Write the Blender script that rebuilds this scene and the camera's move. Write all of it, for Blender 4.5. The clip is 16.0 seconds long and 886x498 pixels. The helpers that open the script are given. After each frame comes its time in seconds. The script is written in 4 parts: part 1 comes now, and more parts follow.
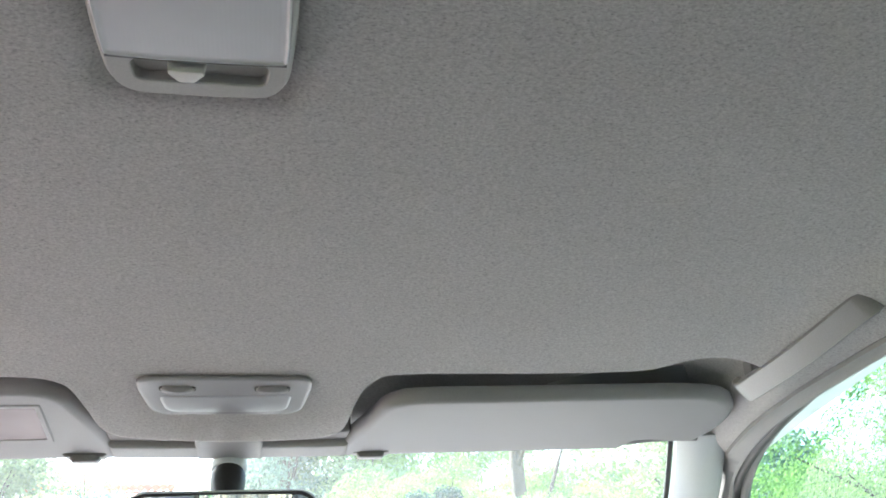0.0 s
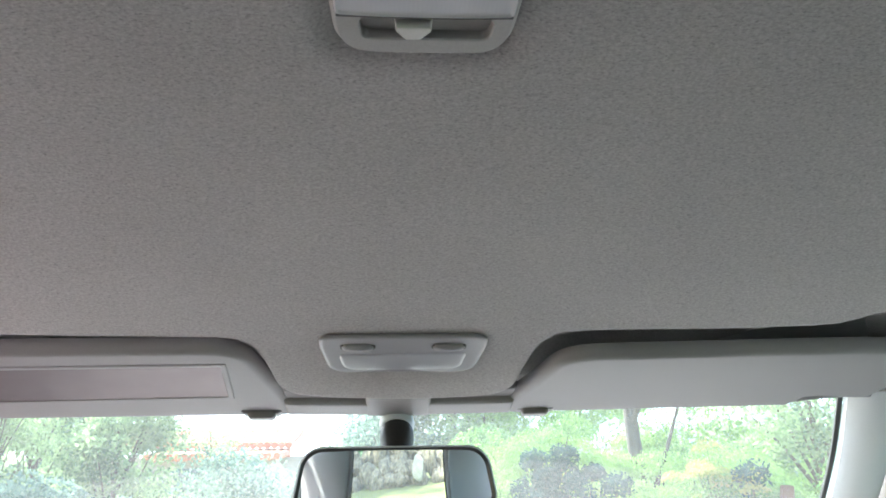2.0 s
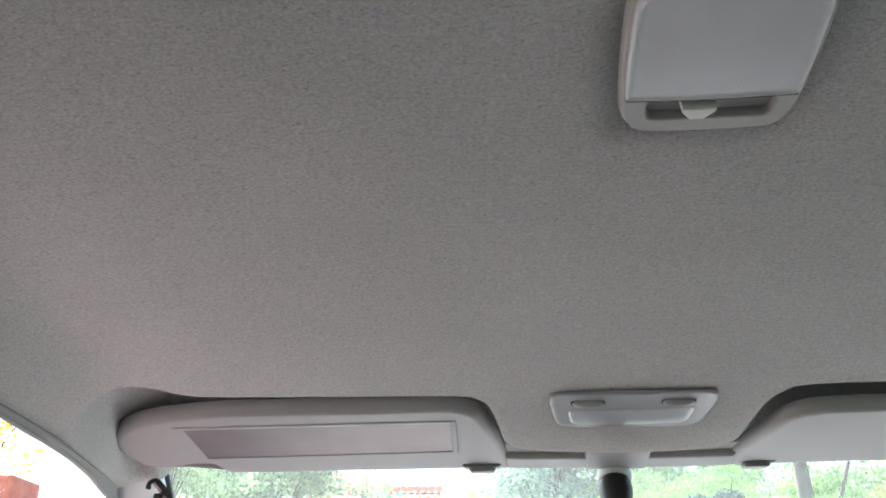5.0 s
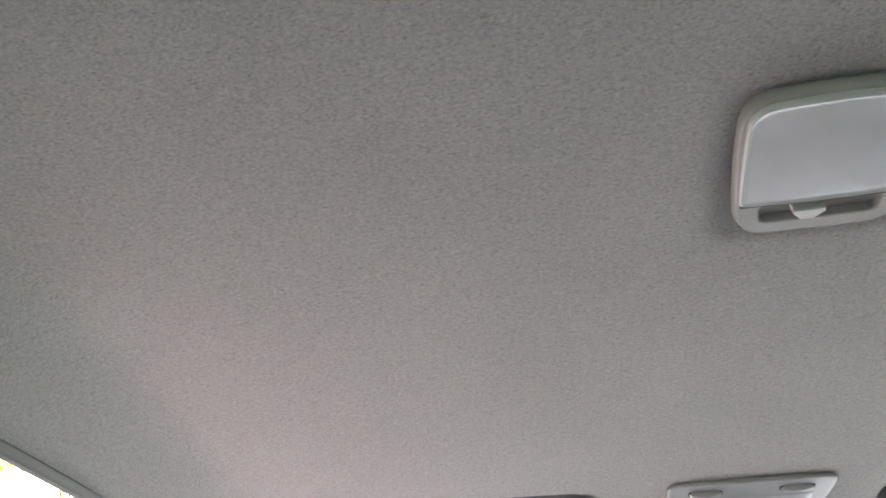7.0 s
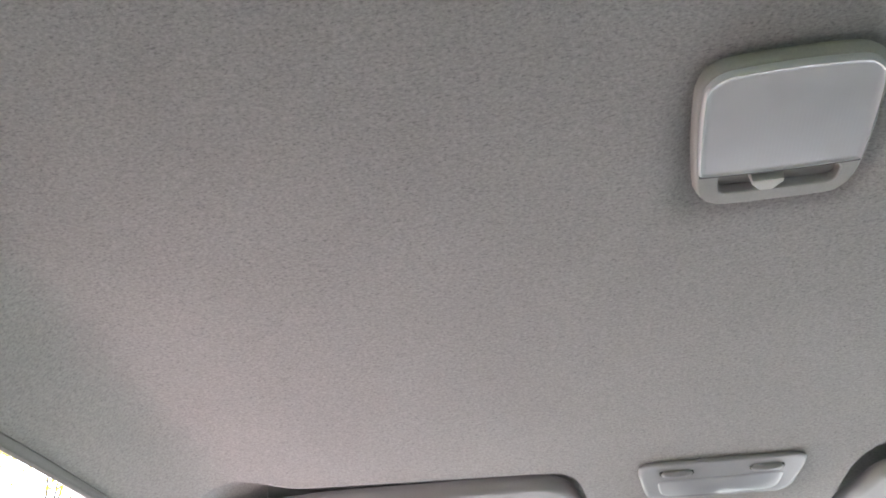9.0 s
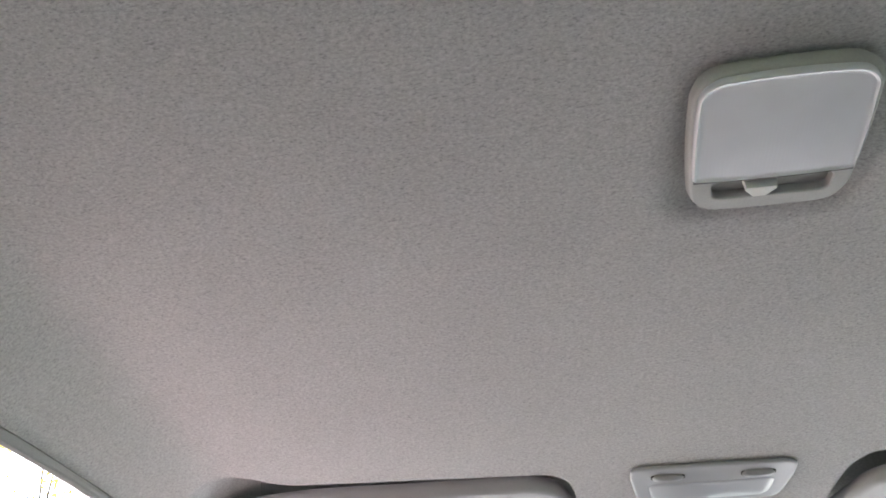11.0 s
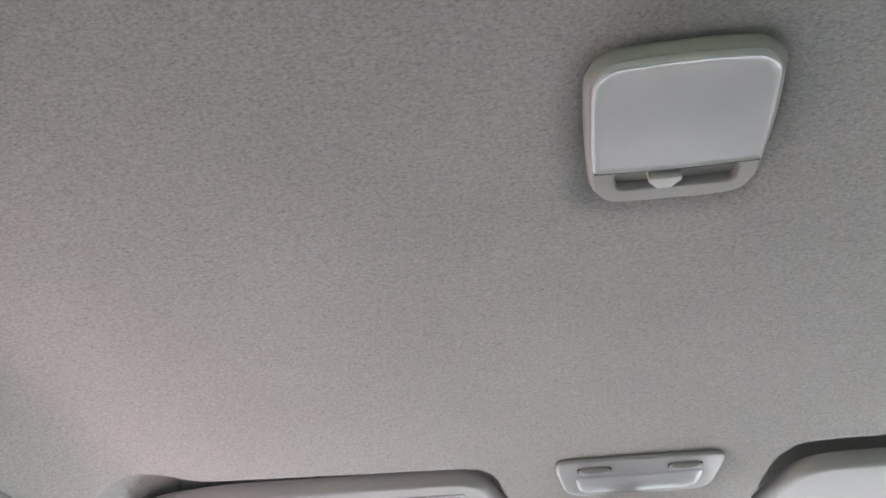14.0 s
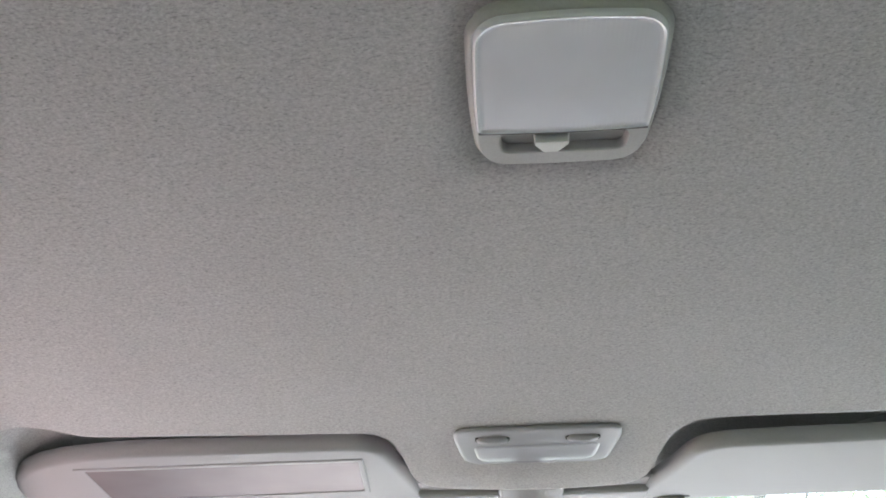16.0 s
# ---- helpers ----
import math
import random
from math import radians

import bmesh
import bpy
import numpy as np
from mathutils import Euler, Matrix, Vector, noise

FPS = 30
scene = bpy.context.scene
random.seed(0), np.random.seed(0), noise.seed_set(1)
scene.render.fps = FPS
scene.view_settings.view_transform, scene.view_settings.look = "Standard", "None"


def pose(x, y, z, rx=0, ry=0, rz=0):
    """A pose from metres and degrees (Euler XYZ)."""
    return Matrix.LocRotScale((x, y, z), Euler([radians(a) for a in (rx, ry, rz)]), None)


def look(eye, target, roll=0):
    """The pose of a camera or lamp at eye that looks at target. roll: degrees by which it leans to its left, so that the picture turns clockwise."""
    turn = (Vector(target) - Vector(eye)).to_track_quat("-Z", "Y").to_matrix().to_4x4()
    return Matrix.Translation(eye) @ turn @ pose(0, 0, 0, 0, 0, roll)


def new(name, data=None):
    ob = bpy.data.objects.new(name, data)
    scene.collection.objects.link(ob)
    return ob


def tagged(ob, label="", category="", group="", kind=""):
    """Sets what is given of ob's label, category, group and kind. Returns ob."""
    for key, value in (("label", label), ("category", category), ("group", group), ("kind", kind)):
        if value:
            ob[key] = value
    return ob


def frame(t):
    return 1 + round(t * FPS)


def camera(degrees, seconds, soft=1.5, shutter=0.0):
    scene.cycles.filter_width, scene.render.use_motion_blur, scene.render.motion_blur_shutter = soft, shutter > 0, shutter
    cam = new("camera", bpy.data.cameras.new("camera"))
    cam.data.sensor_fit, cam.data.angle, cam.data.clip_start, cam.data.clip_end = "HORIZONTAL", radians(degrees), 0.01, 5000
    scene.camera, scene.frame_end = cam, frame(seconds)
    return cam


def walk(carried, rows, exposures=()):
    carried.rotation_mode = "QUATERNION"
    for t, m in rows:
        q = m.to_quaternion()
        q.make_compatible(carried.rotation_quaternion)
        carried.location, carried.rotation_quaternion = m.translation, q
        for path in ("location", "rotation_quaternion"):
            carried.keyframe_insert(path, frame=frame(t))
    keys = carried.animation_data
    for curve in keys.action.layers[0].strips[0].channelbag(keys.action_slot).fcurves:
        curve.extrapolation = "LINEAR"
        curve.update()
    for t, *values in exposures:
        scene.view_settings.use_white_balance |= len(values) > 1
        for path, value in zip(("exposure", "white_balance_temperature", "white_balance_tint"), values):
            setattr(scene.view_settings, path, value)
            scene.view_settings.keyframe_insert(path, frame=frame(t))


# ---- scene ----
cam = camera(52.0, 16.0, soft=1.7)
# seconds, stops, kelvin, tint
EXPOSURES = [(0.0, 3.18, 6270, 4), (1.5, 2.92, 6270, 3), (3.0, 2.71, 6220, 4), (4.0, 2.69, 6270, 4), (5.0, 2.85, 6290, 4), (7.5, 3.38, 6360, 6), (9.0, 3.38, 6360, 6), (12.5, 3.43, 6360, 6), (14.5, 3.41, 6310, 5), (16.0, 3.4, 6260, 4)]
# seconds, eye, target, roll
PATH = [
    (0, (0.0467, -0.0927, 1.0331), (0.4028, 1.6933, 1.8597), -2.94),
    (0.5, (0.0237, -0.0862, 1.0347), (0.3072, 1.7238, 1.8368), -2.77),
    (1, (0.0115, -0.0862, 1.0332), (0.2421, 1.7377, 1.8207), -2.42),
    (1.5, (-0.0081, -0.0848, 1.0342), (0.1716, 1.7483, 1.8136), -2.23),
    (2, (-0.0212, -0.0787, 1.0339), (0.1125, 1.7684, 1.7890), -1.46),
    (2.5, (-0.0361, -0.0796, 1.0362), (0.0505, 1.7772, 1.7743), -1.42),
    (3, (-0.0530, -0.0823, 1.0358), (-0.0269, 1.7806, 1.7630), -1.09),
    (3.5, (-0.0645, -0.0933, 1.0348), (-0.0862, 1.7689, 1.7640), -0.75),
    (4, (-0.0757, -0.0999, 1.0363), (-0.1485, 1.7459, 1.8030), -0.42),
    (4.5, (-0.0878, -0.1049, 1.0378), (-0.2096, 1.7252, 1.8353), 0.21),
    (5, (-0.1068, -0.1152, 1.0398), (-0.2778, 1.6912, 1.8811), 0.32),
    (5.2, (-0.1176, -0.1144, 1.0399), (-0.3099, 1.6824, 1.8968), 0.29),
    (7.3, (-0.1450, -0.1736, 1.0255), (-0.4397, 1.5085, 2.0664), -1.81),
    (7.5, (-0.1436, -0.1760, 1.0174), (-0.4254, 1.5052, 2.0634), -2.33),
    (8, (-0.1399, -0.1682, 1.0171), (-0.4055, 1.5172, 2.0606), -2.46),
    (8.5, (-0.1324, -0.1611, 1.0151), (-0.4050, 1.5330, 2.0427), -2.36),
    (9, (-0.1299, -0.1575, 1.0141), (-0.3978, 1.5417, 2.0343), -2.00),
    (11.5, (-0.1226, -0.1596, 1.0117), (-0.3913, 1.5382, 2.0339), -0.81),
    (12, (-0.1084, -0.1511, 1.0259), (-0.3654, 1.5529, 2.0410), -1.40),
    (12.5, (-0.0992, -0.1459, 1.0281), (-0.3388, 1.5646, 2.0366), -1.75),
    (13, (-0.0963, -0.1399, 1.0306), (-0.3236, 1.5768, 2.0314), -2.03),
    (13.5, (-0.0948, -0.1366, 1.0336), (-0.3093, 1.5866, 2.0258), -1.93),
    (14, (-0.0829, -0.1297, 1.0351), (-0.2859, 1.6020, 2.0149), -1.94),
    (14.5, (-0.0750, -0.1212, 1.0369), (-0.2526, 1.6219, 2.0014), -1.80),
    (15, (-0.0623, -0.1138, 1.0383), (-0.2062, 1.6403, 1.9883), -1.84),
    (15.5, (-0.0583, -0.1086, 1.0412), (-0.1745, 1.6567, 1.9740), -1.31),
    (16, (-0.0445, -0.1040, 1.0405), (-0.1370, 1.6727, 1.9542), -0.93),
]
walk(cam, [(t, look(eye, target, roll)) for t, eye, target, roll in PATH], EXPOSURES)

# ---------------------------------------------------------------- light
world = bpy.data.worlds.new("world")
scene.world = world
world.use_nodes = True
wn = world.node_tree
sky = wn.nodes.new("ShaderNodeTexSky")
sky.sky_type = "NISHITA"
sky.sun_disc = False
sky.sun_elevation = radians(50)
sky.sun_rotation = radians(-38)
sky.air_density, sky.dust_density, sky.ozone_density = 1.0, 2.5, 1.0
wn.nodes["Background"].inputs["Strength"].default_value = 0.15
wn.links.new(sky.outputs["Color"], wn.nodes["Background"].inputs["Color"])

sun_data = bpy.data.lights.new("sun", "SUN")
sun_data.energy, sun_data.angle, sun_data.color = 3.5, radians(0.6), (1.0, 0.94, 0.85)
sun = new("sun", sun_data)
SUN_AZ, SUN_EL = radians(-38), radians(50)
to_sun = Vector((math.sin(SUN_AZ) * math.cos(SUN_EL), math.cos(SUN_AZ) * math.cos(SUN_EL), math.sin(SUN_EL)))
sun.matrix_world = look(to_sun * 30, (0, 0, 0))


# ---------------------------------------------------------------- materials
def material(name):
    m = bpy.data.materials.new(name)
    m.use_nodes = True
    return m, m.node_tree.nodes, m.node_tree.links, m.node_tree.nodes["Principled BSDF"]


def set_in(bsdf, **values):
    for key, value in values.items():
        bsdf.inputs[key.replace("_", " ")].default_value = value


def grained(name, col_a, col_b, scale, rough=0.6, bump=0.2, dist=0.0005, detail=6.0, big=0.0, big_scale=6.0, spec=0.4, stretch=(1, 1, 1), island=0.0, flecks=0.0):
    """Two-scale surface: fine grain mixed with broad, faint variation, and relief from the grain."""
    m, n, l, b = material(name)
    tc = n.new("ShaderNodeTexCoord")
    mp = n.new("ShaderNodeMapping")
    mp.inputs["Scale"].default_value = stretch
    l.new(tc.outputs["Object"], mp.inputs["Vector"])
    fine = n.new("ShaderNodeTexNoise")
    fine.inputs["Scale"].default_value, fine.inputs["Detail"].default_value, fine.inputs["Roughness"].default_value = scale, detail, 0.65
    l.new(mp.outputs["Vector"], fine.inputs["Vector"])
    ramp = n.new("ShaderNodeValToRGB")
    ramp.color_ramp.elements[0].position, ramp.color_ramp.elements[1].position = 0.3, 0.7
    ramp.color_ramp.elements[0].color, ramp.color_ramp.elements[1].color = (*col_a, 1), (*col_b, 1)
    l.new(fine.outputs["Fac"], ramp.inputs["Fac"])
    colour = ramp.outputs["Color"]
    if big:
        wide = n.new("ShaderNodeTexNoise")
        wide.inputs["Scale"].default_value, wide.inputs["Detail"].default_value = big_scale, 3.0
        l.new(tc.outputs["Object"], wide.inputs["Vector"])
        rng = n.new("ShaderNodeMapRange")
        rng.inputs["To Min"].default_value, rng.inputs["To Max"].default_value = 1 - big, 1 + big
        l.new(wide.outputs["Fac"], rng.inputs["Value"])
        mul = n.new("ShaderNodeVectorMath")
        mul.operation = "SCALE"
        l.new(colour, mul.inputs[0])
        l.new(rng.outputs["Result"], mul.inputs["Scale"])
        colour = mul.outputs["Vector"]
    if island:
        geo = n.new("ShaderNodeNewGeometry")
        rng2 = n.new("ShaderNodeMapRange")
        rng2.inputs["To Min"].default_value, rng2.inputs["To Max"].default_value = 1 - island, 1 + island
        l.new(geo.outputs["Random Per Island"], rng2.inputs["Value"])
        mul2 = n.new("ShaderNodeVectorMath")
        mul2.operation = "SCALE"
        l.new(colour, mul2.inputs[0])
        l.new(rng2.outputs["Result"], mul2.inputs["Scale"])
        colour = mul2.outputs["Vector"]
    if flecks:
        mp2 = n.new("ShaderNodeMapping")
        mp2.inputs["Scale"].default_value, mp2.inputs["Rotation"].default_value = (0.55, 1.3, 1), (0, 0, 0.5)
        l.new(tc.outputs["Object"], mp2.inputs["Vector"])
        spot = n.new("ShaderNodeTexNoise")
        spot.inputs["Scale"].default_value, spot.inputs["Detail"].default_value = scale * 1.6, 2.0
        l.new(mp2.outputs["Vector"], spot.inputs["Vector"])
        rng3 = n.new("ShaderNodeMapRange")
        rng3.inputs["From Min"].default_value, rng3.inputs["From Max"].default_value = 0.56, 0.70
        rng3.inputs["To Min"].default_value, rng3.inputs["To Max"].default_value = 1.0, 1 - flecks
        l.new(spot.outputs["Fac"], rng3.inputs["Value"])
        mul3 = n.new("ShaderNodeVectorMath")
        mul3.operation = "SCALE"
        l.new(colour, mul3.inputs[0])
        l.new(rng3.outputs["Result"], mul3.inputs["Scale"])
        colour = mul3.outputs["Vector"]
    l.new(colour, b.inputs["Base Color"])
    set_in(b, Roughness=rough)
    b.inputs["Specular IOR Level"].default_value = spec
    if bump:
        bp = n.new("ShaderNodeBump")
        bp.inputs["Strength"].default_value, bp.inputs["Distance"].default_value = bump, dist
        l.new(fine.outputs["Fac"], bp.inputs["Height"])
        l.new(bp.outputs["Normal"], b.inputs["Normal"])
    return m


def leafy(name, dark, light, glow=0.35):
    """Leaves: colour differs leaf by leaf, and light passes through them."""
    m, n, l, b = material(name)
    geo = n.new("ShaderNodeNewGeometry")
    ramp = n.new("ShaderNodeValToRGB")
    ramp.color_ramp.elements[0].color, ramp.color_ramp.elements[1].color = (*dark, 1), (*light, 1)
    tc = n.new("ShaderNodeTexCoord")
    # broad noise paints lit and shaded clumps into the leaf colour
    ns = n.new("ShaderNodeTexNoise")
    ns.inputs["Scale"].default_value, ns.inputs["Detail"].default_value = 0.9, 2.5
    l.new(tc.outputs["Object"], ns.inputs["Vector"])
    rg = n.new("ShaderNodeMapRange")
    rg.inputs["From Min"].default_value, rg.inputs["From Max"].default_value = 0.3, 0.7
    rg.inputs["To Min"].default_value, rg.inputs["To Max"].default_value = -0.5, 0.85
    l.new(ns.outputs["Fac"], rg.inputs["Value"])
    add = n.new("ShaderNodeMath")
    add.operation, add.use_clamp = "MULTIPLY_ADD", True
    add.inputs[1].default_value = 0.5
    l.new(geo.outputs["Random Per Island"], add.inputs[0])
    l.new(rg.outputs["Result"], add.inputs[2])
    l.new(add.outputs["Value"], ramp.inputs["Fac"])
    l.new(ramp.outputs["Color"], b.inputs["Base Color"])
    set_in(b, Roughness=0.65)
    b.inputs["Specular IOR Level"].default_value = 0.12
    tr = n.new("ShaderNodeBsdfTranslucent")
    l.new(ramp.outputs["Color"], tr.inputs["Color"])
    mix = n.new("ShaderNodeMixShader")
    mix.inputs["Fac"].default_value = glow
    l.new(b.outputs["BSDF"], mix.inputs[1])
    l.new(tr.outputs["BSDF"], mix.inputs[2])
    l.new(mix.outputs["Shader"], n["Material Output"].inputs["Surface"])
    return m


FABRIC = grained("headliner_felt", (0.325, 0.32, 0.323), (0.525, 0.52, 0.523), 430, rough=0.95, bump=0.85, dist=0.0018, detail=8, big=0.06, big_scale=9, spec=0.1, stretch=(0.9, 1.08, 1), flecks=0.30)
PLASTIC = grained("pale_grey_plastic", (0.205, 0.205, 0.221), (0.24, 0.24, 0.256), 900, rough=0.42, bump=0.12, dist=0.0003, big=0.03)
LAMP_PLASTIC = grained("aged_lamp_plastic", (0.335, 0.333, 0.326), (0.385, 0.383, 0.376), 700, rough=0.38, bump=0.1, dist=0.0003, big=0.05, big_scale=30)
VINYL = grained("visor_vinyl", (0.218, 0.217, 0.227), (0.252, 0.251, 0.261), 800, rough=0.6, bump=0.25, dist=0.0004, big=0.03)
PILLAR_TRIM = grained("pillar_trim", (0.53, 0.565, 0.59), (0.59, 0.625, 0.65), 700, rough=0.5, bump=0.2, dist=0.0004, big=0.03)
REAR_TRIM = grained("rear_trim", (0.74, 0.77, 0.79), (0.80, 0.83, 0.85), 700, rough=0.55, bump=0.2, dist=0.0004, big=0.03)
STRIP = grained("grey_rubber_strip", (0.20, 0.199, 0.203), (0.245, 0.244, 0.248), 600, rough=0.6, bump=0.2, dist=0.0004, big=0.04)
HEADER_SHADE = grained("header_shade", (0.175, 0.172, 0.177), (0.215, 0.212, 0.217), 600, rough=0.6, bump=0.2, dist=0.0004, big=0.04)
KNOB = grained("pale_knob_plastic", (0.58, 0.58, 0.56), (0.63, 0.63, 0.61), 700, rough=0.3, bump=0.08, dist=0.0002)
CLIP_GREY = grained("dark_grey_plastic", (0.05, 0.05, 0.052), (0.085, 0.085, 0.087), 700, rough=0.4, bump=0.15, dist=0.0003)
HOOK_GREY = grained("mid_grey_plastic", (0.11, 0.11, 0.108), (0.15, 0.15, 0.148), 700, rough=0.4, bump=0.12, dist=0.0003)
SLOT_SHADE = grained("slot_shade", (0.15, 0.148, 0.144), (0.19, 0.187, 0.182), 700, rough=0.5, bump=0.12, dist=0.0003, big=0.1, big_scale=40)
HANDLE_GREY = grained("handle_plastic", (0.20, 0.20, 0.202), (0.24, 0.24, 0.242), 700, rough=0.33, bump=0.12, dist=0.0003, big=0.03)
BLACK = grained("black_rubber", (0.012, 0.012, 0.013), (0.025, 0.025, 0.027), 500, rough=0.5, bump=0.2, dist=0.0004)
HOUSING_BLACK = grained("black_plastic", (0.015, 0.015, 0.018), (0.03, 0.03, 0.035), 600, rough=0.35, bump=0.1, dist=0.0003)
PANEL_CLOTH = grained("panel_cloth", (0.055, 0.052, 0.052), (0.10, 0.095, 0.095), 300, rough=0.95, bump=0.4, dist=0.001, big=0.05)
SEAT_CLOTH = grained("seat_cloth", (0.07, 0.066, 0.066), (0.12, 0.114, 0.114), 300, rough=0.95, bump=0.4, dist=0.001, big=0.05)
DASH = grained("dash_vinyl", (0.50, 0.47, 0.475), (0.60, 0.565, 0.57), 300, rough=0.7, bump=0.3, dist=0.0006, big=0.06)
CARPET = grained("carpet", (0.06, 0.058, 0.056), (0.12, 0.115, 0.112), 250, rough=1.0, bump=0.5, dist=0.002, big=0.08)
BODY_PAINT = grained("body_paint", (0.62, 0.63, 0.63), (0.66, 0.67, 0.67), 50, rough=0.3, bump=0.0)
GRASS = grained("lawn", (0.20, 0.20, 0.07), (0.36, 0.34, 0.15), 25, rough=0.9, bump=0.6, dist=0.02, big=0.25, big_scale=0.5)
ROCK = grained("garden_rock", (0.095, 0.072, 0.053), (0.35, 0.28, 0.215), 9, rough=0.9, bump=0.8, dist=0.03, big=0.2, big_scale=1.3, island=0.3)
PALE_ROCK = grained("pale_stone", (0.36, 0.33, 0.29), (0.52, 0.48, 0.43), 7, rough=0.9, bump=0.5, dist=0.02, big=0.12, big_scale=2)
BARK = grained("bark", (0.04, 0.031, 0.026), (0.11, 0.088, 0.072), 14, rough=0.9, bump=0.9, dist=0.02, big=0.2, stretch=(1, 1, 0.2))
RED_BARK = grained("red_timber", (0.08, 0.028, 0.02), (0.16, 0.065, 0.045), 12, rough=0.85, bump=0.7, dist=0.01, big=0.2, stretch=(1, 1, 0.15))
ROOF_TILE = grained("terracotta_tile", (0.36, 0.10, 0.06), (0.56, 0.20, 0.12), 9, rough=0.8, bump=0.3, dist=0.01, big=0.15, island=0.2)
RENDER_WALL = grained("house_wall", (0.30, 0.27, 0.25), (0.38, 0.345, 0.32), 12, rough=0.9, bump=0.2, dist=0.01, big=0.08)
UNSEEN_GROUND = grained("unseen_ground", (0.07, 0.068, 0.068), (0.15, 0.146, 0.145), 60, rough=0.95, bump=0.6, dist=0.01, big=0.12, big_scale=1.0)
PINK_BOUNCE = grained("pink_bounce", (0.215, 0.140, 0.137), (0.305, 0.204, 0.199), 14, rough=0.9, bump=0.4, dist=0.01, big=0.15, big_scale=1.5)
GLASS_DARK = grained("window_dark", (0.02, 0.025, 0.03), (0.035, 0.04, 0.045), 4, rough=0.08, bump=0.0, spec=0.6)
LEAF_LIME = leafy("leaf_lime", (0.02, 0.065, 0.045), (0.38, 0.56, 0.19), 0.45)
LEAF_OLIVE = leafy("leaf_olive", (0.085, 0.145, 0.085), (0.43, 0.57, 0.29), 0.45)
LEAF_BLUE = leafy("leaf_bluish", (0.050, 0.100, 0.085), (0.32, 0.45, 0.35), 0.40)
LEAF_FEATHER = leafy("leaf_feathery_lime", (0.09, 0.19, 0.065), (0.36, 0.55, 0.175), 0.45)
LEAF_GOLD = leafy("leaf_gold", (0.30, 0.32, 0.10), (0.52, 0.48, 0.19), 0.45)
# darker copy of the bluish leaf, with shade put into its colour
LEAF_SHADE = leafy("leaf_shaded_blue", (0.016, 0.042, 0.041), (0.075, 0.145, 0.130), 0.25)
LEAF_YELLOW = leafy("leaf_yellow", (0.32, 0.24, 0.03), (0.62, 0.50, 0.10), 0.5)
PETAL = leafy("petal_pale", (0.55, 0.46, 0.40), (0.75, 0.68, 0.60), 0.3)


def mirror_glass(name, tint, rough):
    m, n, l, b = material(name)
    tc = n.new("ShaderNodeTexCoord")
    ns = n.new("ShaderNodeTexNoise")
    ns.inputs["Scale"].default_value, ns.inputs["Detail"].default_value = 30, 4
    l.new(tc.outputs["Object"], ns.inputs["Vector"])
    rg = n.new("ShaderNodeMapRange")
    rg.inputs["To Min"].default_value, rg.inputs["To Max"].default_value = rough * 0.9, rough * 1.1
    l.new(ns.outputs["Fac"], rg.inputs["Value"])
    l.new(rg.outputs["Result"], b.inputs["Roughness"])
    ns.inputs["Detail"].default_value = 1
    set_in(b, Base_Color=(*tint, 1), Metallic=1.0)
    return m


MIRROR = mirror_glass("mirror_glass", (0.86, 0.88, 0.90), 0.01)
VANITY = mirror_glass("hazy_vanity_mirror", (0.088, 0.070, 0.074), 0.5)


def clear_glass(name, veil, tint=(0.90, 0.96, 0.94)):
    """Thin automotive glass: passes light straight on, with a sheen and a translucent veil that imitates glare."""
    m, n, l, b = material(name)
    tr = n.new("ShaderNodeBsdfTransparent")
    tr.inputs["Color"].default_value = (*tint, 1)
    gl = n.new("ShaderNodeBsdfGlossy")
    gl.inputs["Roughness"].default_value = 0.02
    df = n.new("ShaderNodeBsdfTranslucent")
    df.inputs["Color"].default_value = (0.80, 0.86, 0.86, 1)
    tc = n.new("ShaderNodeTexCoord")
    ns = n.new("ShaderNodeTexNoise")
    ns.inputs["Scale"].default_value, ns.inputs["Detail"].default_value = 3.5, 5
    l.new(tc.outputs["Object"], ns.inputs["Vector"])
    rg = n.new("ShaderNodeMapRange")
    rg.inputs["To Min"].default_value, rg.inputs["To Max"].default_value = veil * 0.5, veil * 1.5
    l.new(ns.outputs["Fac"], rg.inputs["Value"])
    mix = n.new("ShaderNodeMixShader")
    l.new(rg.outputs["Result"], mix.inputs["Fac"])
    l.new(tr.outputs["BSDF"], mix.inputs[1])
    l.new(df.outputs["BSDF"], mix.inputs[2])
    mix2 = n.new("ShaderNodeMixShader")
    mix2.inputs["Fac"].default_value = 0.05
    l.new(mix.outputs["Shader"], mix2.inputs[1])
    l.new(gl.outputs["BSDF"], mix2.inputs[2])
    l.new(mix2.outputs["Shader"], n["Material Output"].inputs["Surface"])
    return m


# the veil stands in for glare that washes out the view
WINDSCREEN = clear_glass("windscreen_glass", 0.040)
# green tint added to dim and colour light entering from the right
SIDE_GLASS = clear_glass("side_glass", 0.05, (0.62, 0.74, 0.68))


